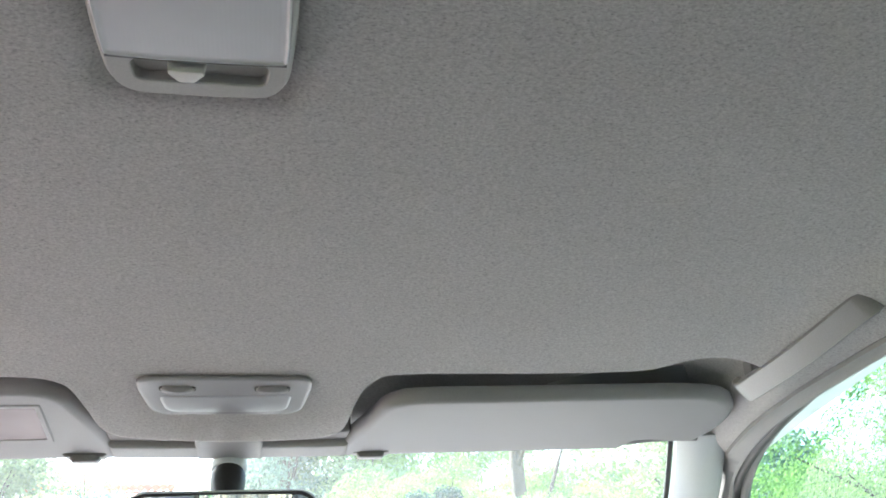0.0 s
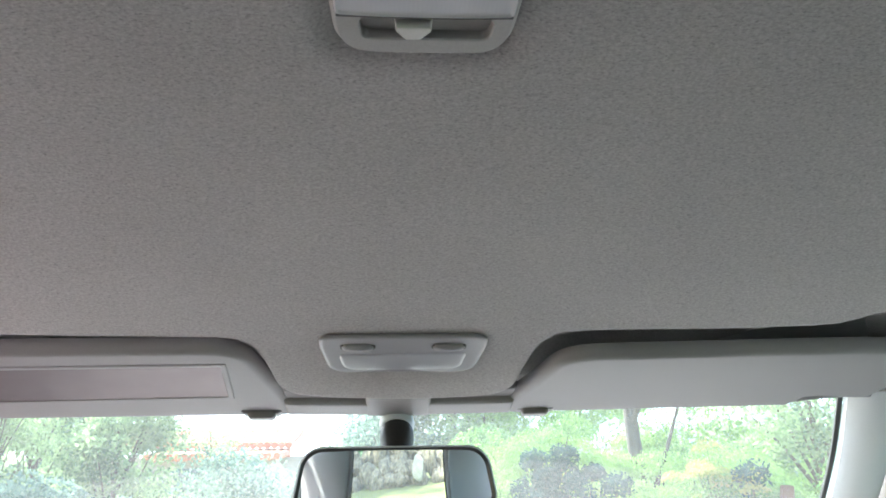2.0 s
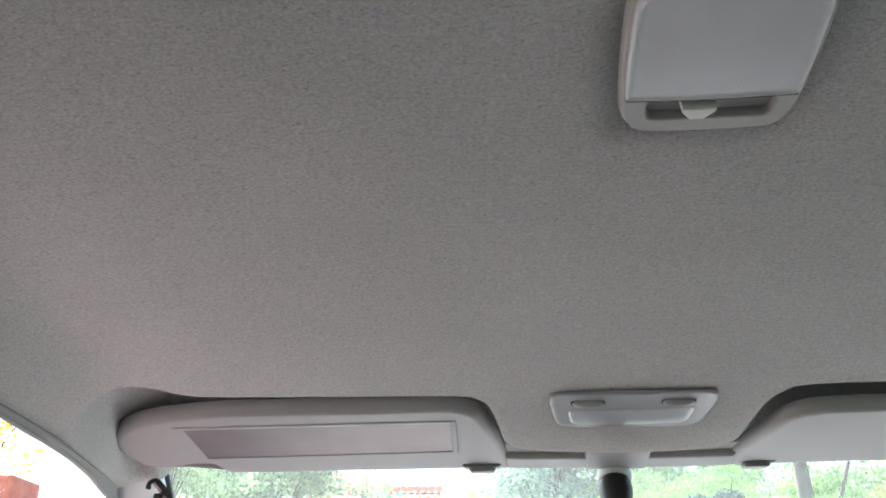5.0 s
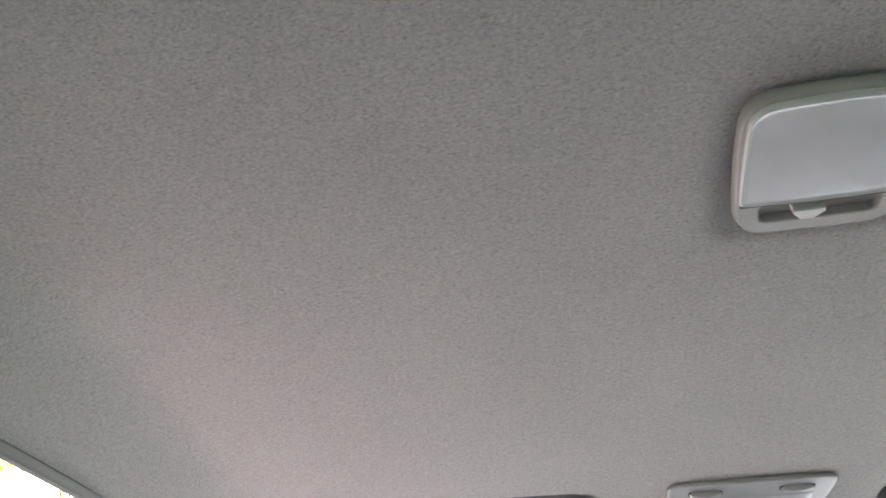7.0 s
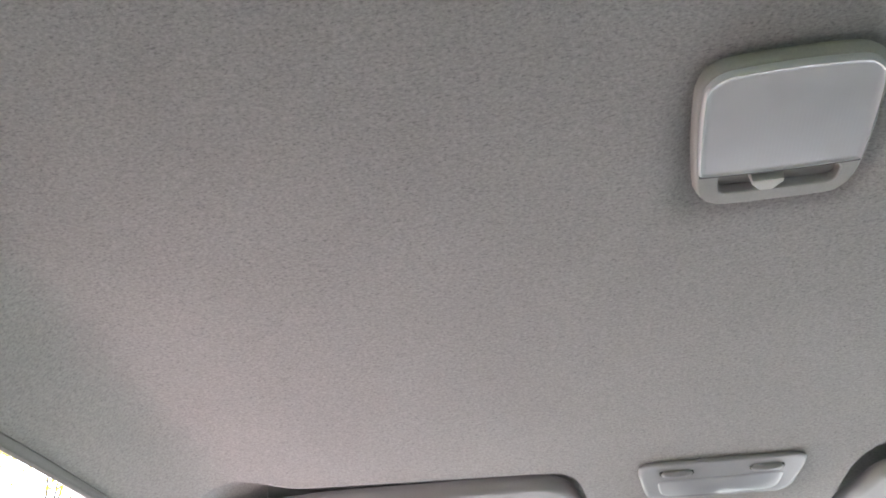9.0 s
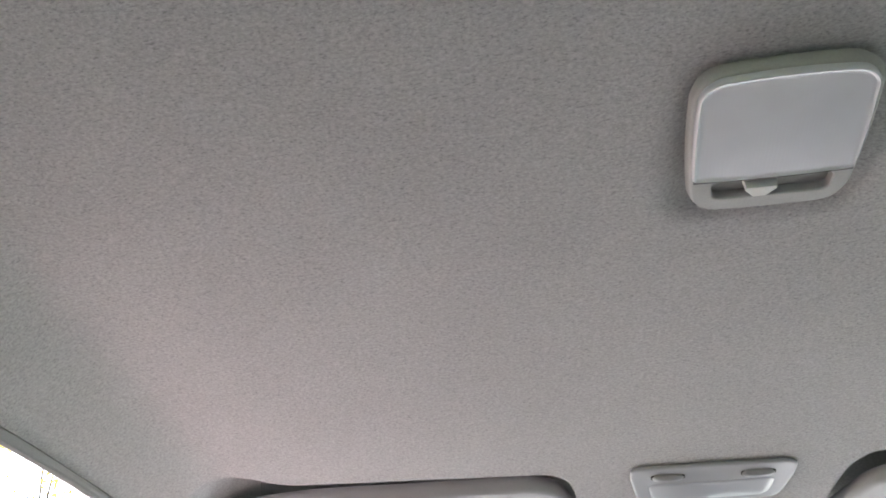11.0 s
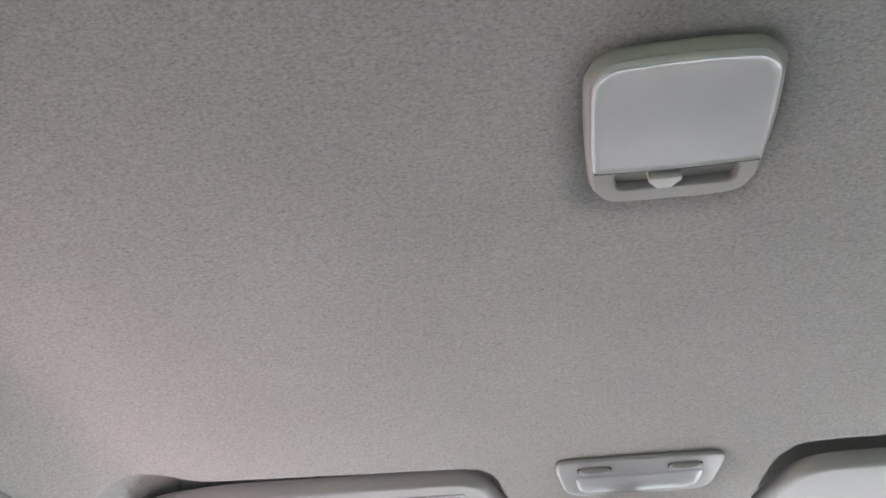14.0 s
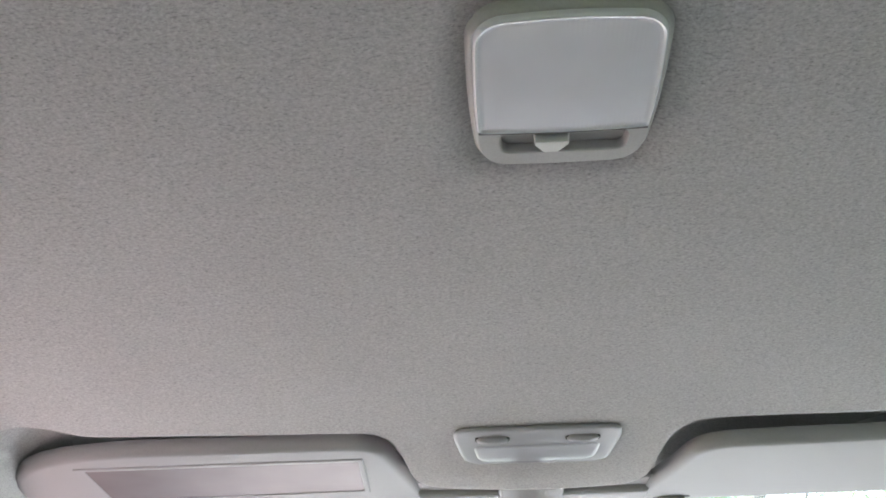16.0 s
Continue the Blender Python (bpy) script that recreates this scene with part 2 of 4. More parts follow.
def lamp_lens(name, col, rough, coat=0.2):
    """Ribbed, milky lamp cover."""
    m, n, l, b = material(name)
    tc = n.new("ShaderNodeTexCoord")
    wv = n.new("ShaderNodeTexWave")
    wv.wave_type, wv.bands_direction = "BANDS", "X"
    wv.inputs["Scale"].default_value, wv.inputs["Distortion"].default_value = 130, 0.0
    l.new(tc.outputs["Object"], wv.inputs["Vector"])
    bp = n.new("ShaderNodeBump")
    bp.inputs["Strength"].default_value, bp.inputs["Distance"].default_value = 0.06, 0.0004
    l.new(wv.outputs["Fac"], bp.inputs["Height"])
    l.new(bp.outputs["Normal"], b.inputs["Normal"])
    ns = n.new("ShaderNodeTexNoise")
    ns.inputs["Scale"].default_value = 25
    l.new(tc.outputs["Object"], ns.inputs["Vector"])
    ramp = n.new("ShaderNodeValToRGB")
    ramp.color_ramp.elements[0].color = (*[c * 0.9 for c in col], 1)
    ramp.color_ramp.elements[1].color = (*[min(1, c * 1.08) for c in col], 1)
    l.new(ns.outputs["Fac"], ramp.inputs["Fac"])
    l.new(ramp.outputs["Color"], b.inputs["Base Color"])
    set_in(b, Roughness=rough)
    b.inputs["Coat Weight"].default_value = coat
    b.inputs["Coat Roughness"].default_value = 0.06
    return m


LENS = lamp_lens("milky_lamp_lens", (0.60, 0.612, 0.652), 0.20, 0.6)
LENS_CLEAR = lamp_lens("clear_lamp_lens", (0.33, 0.336, 0.366), 0.36, 0.2)


# ---------------------------------------------------------------- mesh helpers
def finish(bm, name, mat, smooth=True):
    me = bpy.data.meshes.new(name)
    bmesh.ops.recalc_face_normals(bm, faces=bm.faces)
    bm.to_mesh(me)
    bm.free()
    me.materials.append(mat)
    if smooth:
        me.polygons.foreach_set("use_smooth", [True] * len(me.polygons))
        me.set_sharp_from_angle(angle=radians(40))
    return me


def part(name, bm, mat, parent, label="", smooth=True):
    ob = new(name, finish(bm, name, mat, smooth))
    ob.parent = parent
    if label:
        ob["label"] = label
    return ob


def thing(name, at, label, category, group=""):
    ob = new(name)
    ob.location = at
    ob.empty_display_size = 0.05
    return tagged(ob, label, category, group)


def structure(name, bm, mat, label, category="", smooth=True):
    ob = new(name, finish(bm, name, mat, smooth))
    return tagged(ob, label, category or name.replace("_", " "), kind="structure")


def rounded(corners, seg=6):
    """A closed outline from corners (x, y, radius), walked round with arcs."""
    out, n = [], len(corners)
    for i in range(n):
        p = Vector(corners[i][:2])
        a, b = Vector(corners[i - 1][:2]) - p, Vector(corners[(i + 1) % n][:2]) - p
        r = corners[i][2]
        ang = a.angle(b)
        if r <= 0 or abs(ang - math.pi) < 0.03:
            out.append(p)
            continue
        cut = min(r / math.tan(ang / 2), 0.49 * a.length, 0.49 * b.length)
        r = cut * math.tan(ang / 2)
        centre = p + (a.normalized() + b.normalized()).normalized() * (r / math.sin(ang / 2))
        s, e = p + a.normalized() * cut - centre, p + b.normalized() * cut - centre
        for k in range(seg + 1):
            out.append(centre + s.slerp(e, k / seg).normalized() * s.length)
    return out


def inset(outline, d):
    """The outline moved inwards by d (outlines run counter-clockwise)."""
    n, out = len(outline), []
    for i in range(n):
        a, b = outline[i] - outline[i - 1], outline[(i + 1) % n] - outline[i]
        if a.length < 1e-9 or b.length < 1e-9:
            a = b = outline[(i + 1) % n] - outline[i - 1]
        na, nb = Vector((-a.y, a.x)).normalized(), Vector((-b.y, b.x)).normalized()
        m = (na + nb)
        m = m.normalized() if m.length > 1e-6 else na
        out.append(outline[i] + m * d / max(0.5, m.dot(na)))
    return out


def ccw(outline):
    area = sum(outline[i - 1].x * p.y - p.x * outline[i - 1].y for i, p in enumerate(outline))
    return outline if area > 0 else outline[::-1]


def plate(outline, rings, place, close_top=True, bulge=0.0):
    """Stacks outlines: rings of (inset, depth), each mapped by place(u, v, depth); the last is closed, bulging by bulge."""
    bm = bmesh.new()
    outline = ccw(outline)
    loops = []
    for ins, dep in rings:
        loops.append([bm.verts.new(place(p.x, p.y, dep)) for p in inset(outline, ins)])
    for a, b in zip(loops, loops[1:]):
        for i in range(len(a)):
            bm.faces.new((a[i - 1], a[i], b[i], b[i - 1]))
    if close_top:
        bm.faces.new(loops[0])
    last, dep = inset(outline, rings[-1][0]), rings[-1][1]
    c = sum(last, Vector((0, 0))) / len(last)
    prev = loops[-1]
    for k in (0.75, 0.5, 0.25):
        ring = [bm.verts.new(place(*(c + (p - c) * k), dep + bulge * (1 - k * k))) for p in last]
        for i in range(len(ring)):
            bm.faces.new((prev[i - 1], prev[i], ring[i], ring[i - 1]))
        prev = ring
    tip = bm.verts.new(place(c.x, c.y, dep + bulge))
    for i in range(len(prev)):
        bm.faces.new((prev[i - 1], prev[i], tip))
    return bm


def dense(outline, step):
    out = []
    for p, q in zip(outline, outline[1:] + outline[:1]):
        n = max(1, int((q - p).length / step))
        out += [p.lerp(q, k / n) for k in range(n)]
    return out


def domed(outline, rings, place, height, half_u, half_v, mid_v=0.0, tilt=0.0):
    """Like plate, with a smooth crown over a rectangle of the given half sizes."""
    outline = ccw(dense(outline, 0.004))

    def crown(u, v, d):
        a, b = min(1, abs(u) / half_u), min(1, abs(v - mid_v) / half_v)
        return place(u, v, d + height * (1 - a * a) * (1 - b * b) + tilt * (v - mid_v))
    bm = bmesh.new()
    loops = [[bm.verts.new(crown(p.x, p.y, dep)) for p in inset(outline, ins)] for ins, dep in rings]
    last, dep = inset(outline, rings[-1][0]), rings[-1][1]
    c = sum(last, Vector((0, 0))) / len(last)
    for k in (0.94, 0.86, 0.76, 0.64, 0.5, 0.35, 0.2, 0.08):
        loops.append([bm.verts.new(crown(*(c + (p - c) * k), dep)) for p in last])
    for a, b in zip(loops, loops[1:]):
        for i in range(len(a)):
            bm.faces.new((a[i - 1], a[i], b[i], b[i - 1]))
    bm.faces.new(loops[-1])
    return bm


def soft_rings(thick, r, steps=4):
    """Rings of a slab with its lower edge rounded by r."""
    out = [(0.0, 0.0)]
    for k in range(steps + 1):
        a = k / steps * math.pi / 2
        out.append((r * (1 - math.cos(a)), thick - r + r * math.sin(a)))
    return out


def placer(m):
    return lambda u, v, d: m @ Vector((u, v, d))


def sweep(path, profile, closed=True, twist=None):
    """A profile of (a, b) carried along a path of points: a runs sideways, b upwards, square to the path."""
    bm = bmesh.new()
    pts = [Vector(p) for p in path]
    loops = []
    for i, p in enumerate(pts):
        d = (pts[min(i + 1, len(pts) - 1)] - pts[max(i - 1, 0)]).normalized()
        side = d.cross(Vector((0, 0, 1))).normalized()
        up = side.cross(d)
        loops.append([bm.verts.new(p + side * a + up * b) for a, b in profile])
    n = len(profile)
    for a, b in zip(loops, loops[1:]):
        for k in range(n if closed else n - 1):
            bm.faces.new((a[k], a[(k + 1) % n], b[(k + 1) % n], b[k]))
    if closed:
        bm.faces.new(loops[0])
        bm.faces.new(loops[-1])
    return bm


def band(first, second, r, face):
    """A padded strip between two rolled edges of radius r, its broad side turned towards face."""
    bm = bmesh.new()
    loops = []
    last = len(first) - 1
    for i, (p, q) in enumerate(zip(first, second)):
        way = (first[min(i + 1, last)] - first[max(i - 1, 0)]).normalized()
        out = (face - way * face.dot(way)).normalized()
        across = way.cross(out) * (1 if face.x > 0 else -1)
        ring = [p + (out * math.cos(a) - across * math.sin(a)) * r for a in (math.pi, 0.75 * math.pi, 0.5 * math.pi, 0.25 * math.pi, 0.0)]
        ring += [p.lerp(q, 0.5) + out * r * 0.75]
        ring += [q + (out * math.cos(a) + across * math.sin(a)) * r for a in (0.0, 0.25 * math.pi, 0.5 * math.pi, 0.75 * math.pi, math.pi)]
        loops.append([bm.verts.new(v) for v in ring])
    for a, b in zip(loops, loops[1:]):
        for k in range(len(a)):
            bm.faces.new((a[k - 1], a[k], b[k], b[k - 1]))
    bm.faces.new(loops[0])
    bm.faces.new(loops[-1])
    return bm


def smooth_path(points, step=12):
    """Catmull-Rom through the points."""
    p = [Vector(q) for q in points]
    p = [p[0] * 2 - p[1]] + p + [p[-1] * 2 - p[-2]]
    out = []
    for i in range(1, len(p) - 2):
        for k in range(step):
            t = k / step
            a, b, c, d = p[i - 1:i + 3]
            out.append(0.5 * ((2 * b) + (c - a) * t + (2 * a - 5 * b + 4 * c - d) * t * t + (3 * b - a - 3 * c + d) * t ** 3))
    out.append(p[-2])
    return out


def oval(ra, rb, n=12):
    return [(ra * math.cos(2 * math.pi * k / n), rb * math.sin(2 * math.pi * k / n)) for k in range(n)]


def lathe(profile, place, n=20):
    """Turns (radius, height) about the local z axis."""
    bm = bmesh.new()
    loops = [[bm.verts.new(place(r * math.cos(2 * math.pi * k / n), r * math.sin(2 * math.pi * k / n), h)) for k in range(n)] for r, h in profile]
    for a, b in zip(loops, loops[1:]):
        for k in range(n):
            bm.faces.new((a[k - 1], a[k], b[k], b[k - 1]))
    bm.faces.new(loops[0])
    bm.faces.new(loops[-1])
    return bm


def box(x0, x1, y0, y1, z0, z1, bevel=0.0):
    bm = bmesh.new()
    bmesh.ops.create_cube(bm, size=1, matrix=Matrix.Translation(((x0 + x1) / 2, (y0 + y1) / 2, (z0 + z1) / 2)) @ Matrix.Diagonal((x1 - x0, y1 - y0, z1 - z0, 1)))
    if bevel:
        bmesh.ops.bevel(bm, geom=bm.edges, offset=bevel, segments=3, affect="EDGES", profile=0.5)
    return bm


# ---------------------------------------------------------------- car roof lining
def roof_z(x, y):
    """Height of the lining's main skin."""
    return 1.360 - 0.06 * y - 0.037 * y * y - 0.045 * x * x


def roof_frame(y):
    """A frame on the lining at x = 0: u to the right, v forwards along it, depth downwards."""
    s = -0.06 - 0.074 * y
    v = Vector((0, 1, s)).normalized()
    n = Vector((1, 0, 0)).cross(v) * -1
    return Matrix(((1, v.x, n.x, 0), (0, v.y, n.y, y), (0, v.z, n.z, roof_z(0, y)), (0, 0, 0, 1)))


# outline of the visor pockets, right half: rear edge of the pocket from the middle outwards
EDGE = [(0.0, 0.951), (0.05, 0.948), (0.102, 0.938), (0.119, 0.921), (0.127, 0.898), (0.132, 0.855), (0.138, 0.806), (0.148, 0.782), (0.172, 0.765),
        (0.32, 0.752), (0.405, 0.738), (0.430, 0.724), (0.448, 0.706), (0.470, 0.699), (0.505, 0.703), (0.542, 0.720), (0.578, 0.765), (0.602, 0.84), (0.616, 0.92), (0.622, 1.0), (0.624, 1.2)]
# on the driver's side the scoop at the outer end is shorter
LEFT_EDGE = [(0.05, 0.948), (0.105, 0.938), (0.126, 0.921), (0.135, 0.898), (0.141, 0.855), (0.148, 0.802), (0.158, 0.784), (0.182, 0.774), (0.32, 0.762), (0.425, 0.752),
             (0.452, 0.740), (0.472, 0.722), (0.494, 0.712), (0.522, 0.714), (0.552, 0.730), (0.582, 0.772), (0.604, 0.845), (0.616, 0.92), (0.622, 1.0), (0.624, 1.2)]
edge_pts = np.array([p[:2] for p in smooth_path([(-x, y, 0) for x, y in LEFT_EDGE[::-1]] + [(x, y, 0) for x, y in EDGE], 4)])


def rim_line(side, y):
    """Lower edge of the lining over the doors: half width and height."""
    if side < 0:
        return np.interp(y, [-1, 0.6, 0.75, 0.9, 1.0, 1.055], [0.566, 0.570, 0.580, 0.606, 0.630, 0.646]), np.interp(y, [-1, 0.5, 0.6, 0.9, 1.055], [1.264, 1.255, 1.252, 1.249, 1.254])
    return np.interp(y, [-1, 0.6, 0.75, 0.9, 1.0, 1.055], [0.570, 0.575, 0.585, 0.610, 0.635, 0.651]), np.interp(y, [-1, 0.5, 0.85, 1.0, 1.055], [1.284, 1.273, 1.274, 1.271, 1.269])


def pocket_depth(px, py):
    """Signed distance into the pocket (positive inside), for arrays."""
    best = np.full(px.shape, 9.0)
    for (ax, ay), (bx, by) in zip(edge_pts[:-1], edge_pts[1:]):
        dx, dy = bx - ax, by - ay
        ll = dx * dx + dy * dy
        if ll < 1e-12:
            continue
        t = np.clip(((px - ax) * dx + (py - ay) * dy) / ll, 0, 1)
        best = np.minimum(best, np.hypot(px - ax - t * dx, py - ay - t * dy))
    ye = np.interp(px, edge_pts[:, 0], edge_pts[:, 1])
    return np.where(py > ye, best, -best)


def build_headliner():
    half = np.concatenate([np.linspace(0, 0.112, 30)[:-1], np.linspace(0.112, 0.192, 81)[:-1], np.linspace(0.192, 0.43, 52)[:-1], np.linspace(0.43, 0.622, 84)])
    xs = np.concatenate([-half[:0:-1], half])
    ys = np.concatenate([np.linspace(-1.0, 0.16, 30)[:-1], np.linspace(0.16, 0.42, 66)[:-1], np.linspace(0.42, 0.66, 31)[:-1], np.linspace(0.66, 0.96, 221)[:-1], np.linspace(0.96, 1.055, 32)])
    X, Y = np.meshgrid(xs, ys)
    Z = 1.360 - 0.06 * Y - 0.037 * Y * Y - 0.045 * X * X
    # the front corners rise towards the pillar heads
    c = np.clip((Y - 0.68) / 0.36, 0, 1)
    Z = Z + 0.034 * c * c * (3 - 2 * c) * np.clip((np.abs(X) - 0.15) / 0.45, 0, 1) ** 1.3
    # fold down to the door opening
    rim_x = np.where(X < 0, rim_line(-1, Y)[0], rim_line(1, Y)[0])
    rim_z = np.where(X < 0, rim_line(-1, Y)[1], rim_line(1, Y)[1])
    side = np.clip((np.abs(X) - 0.484) / 0.138, 0, 1)
    fold = np.where(side < 0.5, side * side, side - 0.25) / 0.75
    Z = Z * (1 - fold) + rim_z * fold
    flare = 1 + 0.055 * np.clip((Y - 0.86) / 0.18, 0, 1)
    P = np.where(side > 0, np.sign(X) * (0.484 + (rim_x / flare - 0.484) * side), X)
    A = np.abs(P)
    d = pocket_depth(P, Y)
    # pocket wall, soft at the outer end and crisp along the rear edge
    wid = 0.0035 + 0.0475 * np.clip((A - 0.47) / 0.09, 0, 1)
    s = np.clip((d + 0.003) / wid, 0, 1)
    Z = Z + 0.042 * s * s * (3 - 2 * s) * np.clip((rim_x / flare - A) / 0.03, 0, 1)
    # rolled lip just before the pocket
    Z = Z - 0.001 * np.exp(-((d + 0.008) / 0.008) ** 2) * np.clip((0.5 - A) / 0.08, 0, 1)
    # the skin is drawn up tight round the dome lamp
    q = np.maximum(np.abs(X) - 0.040, 0) ** 2 + np.maximum(np.abs(Y - 0.288) - 0.052, 0) ** 2
    Z = Z + 0.011 * np.exp(-q / (0.017 ** 2)) * (0.25 + 0.75 * np.clip((Y - 0.225) / 0.06, 0, 1))
    # slow sag of the glued felt
    Z = Z + 0.0012 * np.sin(9 * X + 1.0) * np.sin(11 * Y) * np.clip((0.5 - np.abs(X)) * 5, 0, 1)
    # at the front corners it comes down to a straight seam over the pillar cover
    w = np.clip((np.abs(X) - 0.520) / 0.045, 0, 1) * np.clip((Y - 0.955) / 0.09, 0, 1)
    w = w * w * (3 - 2 * w)
    Z = Z * (1 - w) + (rim_z + 0.009 * np.clip((0.622 - np.abs(X)) / 0.05, 0, 1.4)) * w
    X = P * flare
    me = bpy.data.meshes.new("headliner")
    nx, ny = len(xs), len(ys)
    idx = np.arange(nx * ny).reshape(ny, nx)
    faces = np.stack([idx[:-1, :-1], idx[1:, :-1], idx[1:, 1:], idx[:-1, 1:]], -1).reshape(-1, 4)
    me.from_pydata(np.stack([X, Y, Z], -1).reshape(-1, 3).tolist(), [], faces.tolist())
    me.materials.append(FABRIC)
    me.polygons.foreach_set("use_smooth", [True] * len(me.polygons))
    ob = new("ceiling", me)
    return tagged(ob, "grey felt roof lining of a car with visor pockets", "headliner", kind="structure")


build_headliner()


def build_roof_shell():
    bm = bmesh.new()
    xs = [-0.69, -0.66, -0.6, -0.5, -0.3, 0, 0.3, 0.5, 0.6, 0.66, 0.69]
    ys = [-1.05, -0.6, -0.2, 0.2, 0.6, 0.9, 1.07]
    g = [[bm.verts.new((x, y, 1.41 - 0.06 * y - 0.037 * y * y - 0.04 * x * x - 3.5 * max(0, abs(x) - 0.58) ** 2 + 0.02 * (abs(x) > 0.5))) for x in xs] for y in ys]
    for a, b in zip(g, g[1:]):
        for k in range(len(xs) - 1):
            bm.faces.new((a[k], a[k + 1], b[k + 1], b[k]))
    bmesh.ops.solidify(bm, geom=bm.faces, thickness=0.004)
    structure("roof_panel", bm, BODY_PAINT, "painted metal roof skin over the felt lining", "roof")


build_roof_shell()


# ---------------------------------------------------------------- sides: strips, door frames, pillars, glass
def side_parts(s):
    def m(points):
        return [(s * x, y, z) for x, y, z in points]
    if s < 0:
        seam = smooth_path(m([(0.568, -1.0, 1.259), (0.571, 0.0, 1.2535), (0.572, 0.5, 1.2515), (0.573, 0.60, 1.2495), (0.580, 0.704, 1.250), (0.589, 0.782, 1.248), (0.608, 0.894, 1.2455), (0.630, 0.98, 1.248),
                              (0.648, 1.048, 1.251), (0.664, 1.12, 1.247), (0.681, 1.204, 1.236), (0.691, 1.28, 1.188), (0.72, 1.45, 1.07), (0.76, 1.70, 0.88)]))
        lip = smooth_path(m([(0.569, -1.0, 1.2565), (0.572, 0.0, 1.251), (0.573, 0.5, 1.249), (0.574, 0.60, 1.247), (0.580, 0.71, 1.2445), (0.593, 0.807, 1.2450), (0.609, 0.90, 1.2420), (0.623, 0.955, 1.239), (0.642, 1.03, 1.237),
                             (0.658, 1.098, 1.232), (0.669, 1.155, 1.212), (0.681, 1.209, 1.184), (0.705, 1.33, 1.10), (0.75, 1.60, 0.90)]))
        edge_path, r = [p + Vector((-0.004, 0, 0.0025)) for p in lip if p.y > 0.90], 0.0036
    else:
        seam = smooth_path(m([(0.572, -1.0, 1.281), (0.577, 0.0, 1.272), (0.579, 0.50, 1.2685), (0.580, 0.587, 1.268), (0.585, 0.652, 1.268), (0.589, 0.706, 1.268), (0.595, 0.773, 1.269), (0.609, 0.862, 1.270), (0.638, 0.994, 1.267),
                              (0.655, 1.062, 1.267), (0.668, 1.128, 1.258), (0.679, 1.18, 1.229), (0.691, 1.23, 1.18), (0.713, 1.35, 1.07), (0.755, 1.60, 0.86)]))
        lip = smooth_path(m([(0.576, -1.0, 1.281), (0.581, 0.0, 1.272), (0.583, 0.50, 1.270), (0.585, 0.60, 1.2695), (0.590, 0.668, 1.2690), (0.594, 0.724, 1.2685), (0.600, 0.765, 1.268), (0.611, 0.832, 1.268), (0.626, 0.914, 1.264),
                             (0.650, 1.009, 1.256), (0.667, 1.072, 1.243), (0.673, 1.10, 1.224), (0.686, 1.15, 1.18), (0.707, 1.28, 1.07), (0.755, 1.55, 0.86)]))
        r = 0.0050
    # the strip's inner edge is tucked against the lining
    for p in seam:
        if p.y < 1.05:
            rx, rz = rim_line(s, p.y)
            p.x, p.z = s * (rx + 0.001), rz - 0.0012
    structure("trim", band(seam, lip, r, Vector((-s, 0, -0.7)).normalized()), STRIP, "grey fabric-covered weatherstrip along the door opening", "weatherstrip")
    if s < 0:
        structure("trim", sweep(edge_path, oval(0.002, 0.003, 10)), BLACK, "thin black rubber edge of the door opening", "door seal")
    else:
        outer = smooth_path(m([(0.590, -1.0, 1.292), (0.593, 0.2, 1.284), (0.596, 0.60, 1.278), (0.602, 0.72, 1.276), (0.614, 0.813, 1.271), (0.627, 0.881, 1.265), (0.648, 0.975, 1.256),
                               (0.672, 1.072, 1.238), (0.683, 1.115, 1.212), (0.700, 1.19, 1.150), (0.722, 1.32, 1.04), (0.775, 1.6, 0.84)]))
        structure("trim", sweep(outer, oval(0.006, 0.006, 12)), BLACK, "black rubber door seal", "door seal")
        frame_path = smooth_path(m([(0.604, -1.0, 1.302), (0.607, 0.2, 1.294), (0.612, 0.60, 1.288), (0.619, 0.74, 1.284), (0.632, 0.843, 1.276), (0.646, 0.921, 1.269), (0.664, 0.992, 1.259),
                                    (0.682, 1.058, 1.244), (0.692, 1.100, 1.219), (0.708, 1.17, 1.160), (0.735, 1.31, 1.045), (0.79, 1.58, 0.84)]))
        structure("trim", sweep(frame_path, oval(0.007, 0.006, 10)), STRIP, "grey painted door window frame", "door frame")
    # A-pillar cover
    head = [(0.5845, 1.04, 1.305), (0.592, 1.085, 1.274), (0.6015, 1.162, 1.2265), (0.616, 1.245, 1.172)] if s < 0 else [(0.571, 1.04, 1.303), (0.580, 1.075, 1.281), (0.598, 1.150, 1.233), (0.613, 1.242, 1.175)]
    edge = head + [(0.629 if s < 0 else 0.637, 1.415, 1.07), (0.694, 2.005, 0.70)]
    pp = smooth_path(m([(x + 0.032, y - 0.025, z) for x, y, z in edge]))
    prof = [(s * a, b) for a, b in [(-0.034, 0.004), (-0.033, -0.008), (-0.024, -0.016), (-0.005, -0.021), (0.012, -0.021), (0.025, -0.017), (0.033, -0.008), (0.036, 0.006), (-0.028, 0.014)]]
    structure("pillar_left" if s < 0 else "pillar_right", sweep(pp, prof), PILLAR_TRIM, "pale grey moulded windscreen pillar cover", "windscreen pillar")
    # black band along the glass edge
    bp = smooth_path(m(edge))
    structure("trim", sweep(bp, [(-0.003, -0.003), (0.003, -0.003), (0.003, 0.003), (-0.003, 0.003)]), BLACK, "black edge band of the windscreen", "window band")
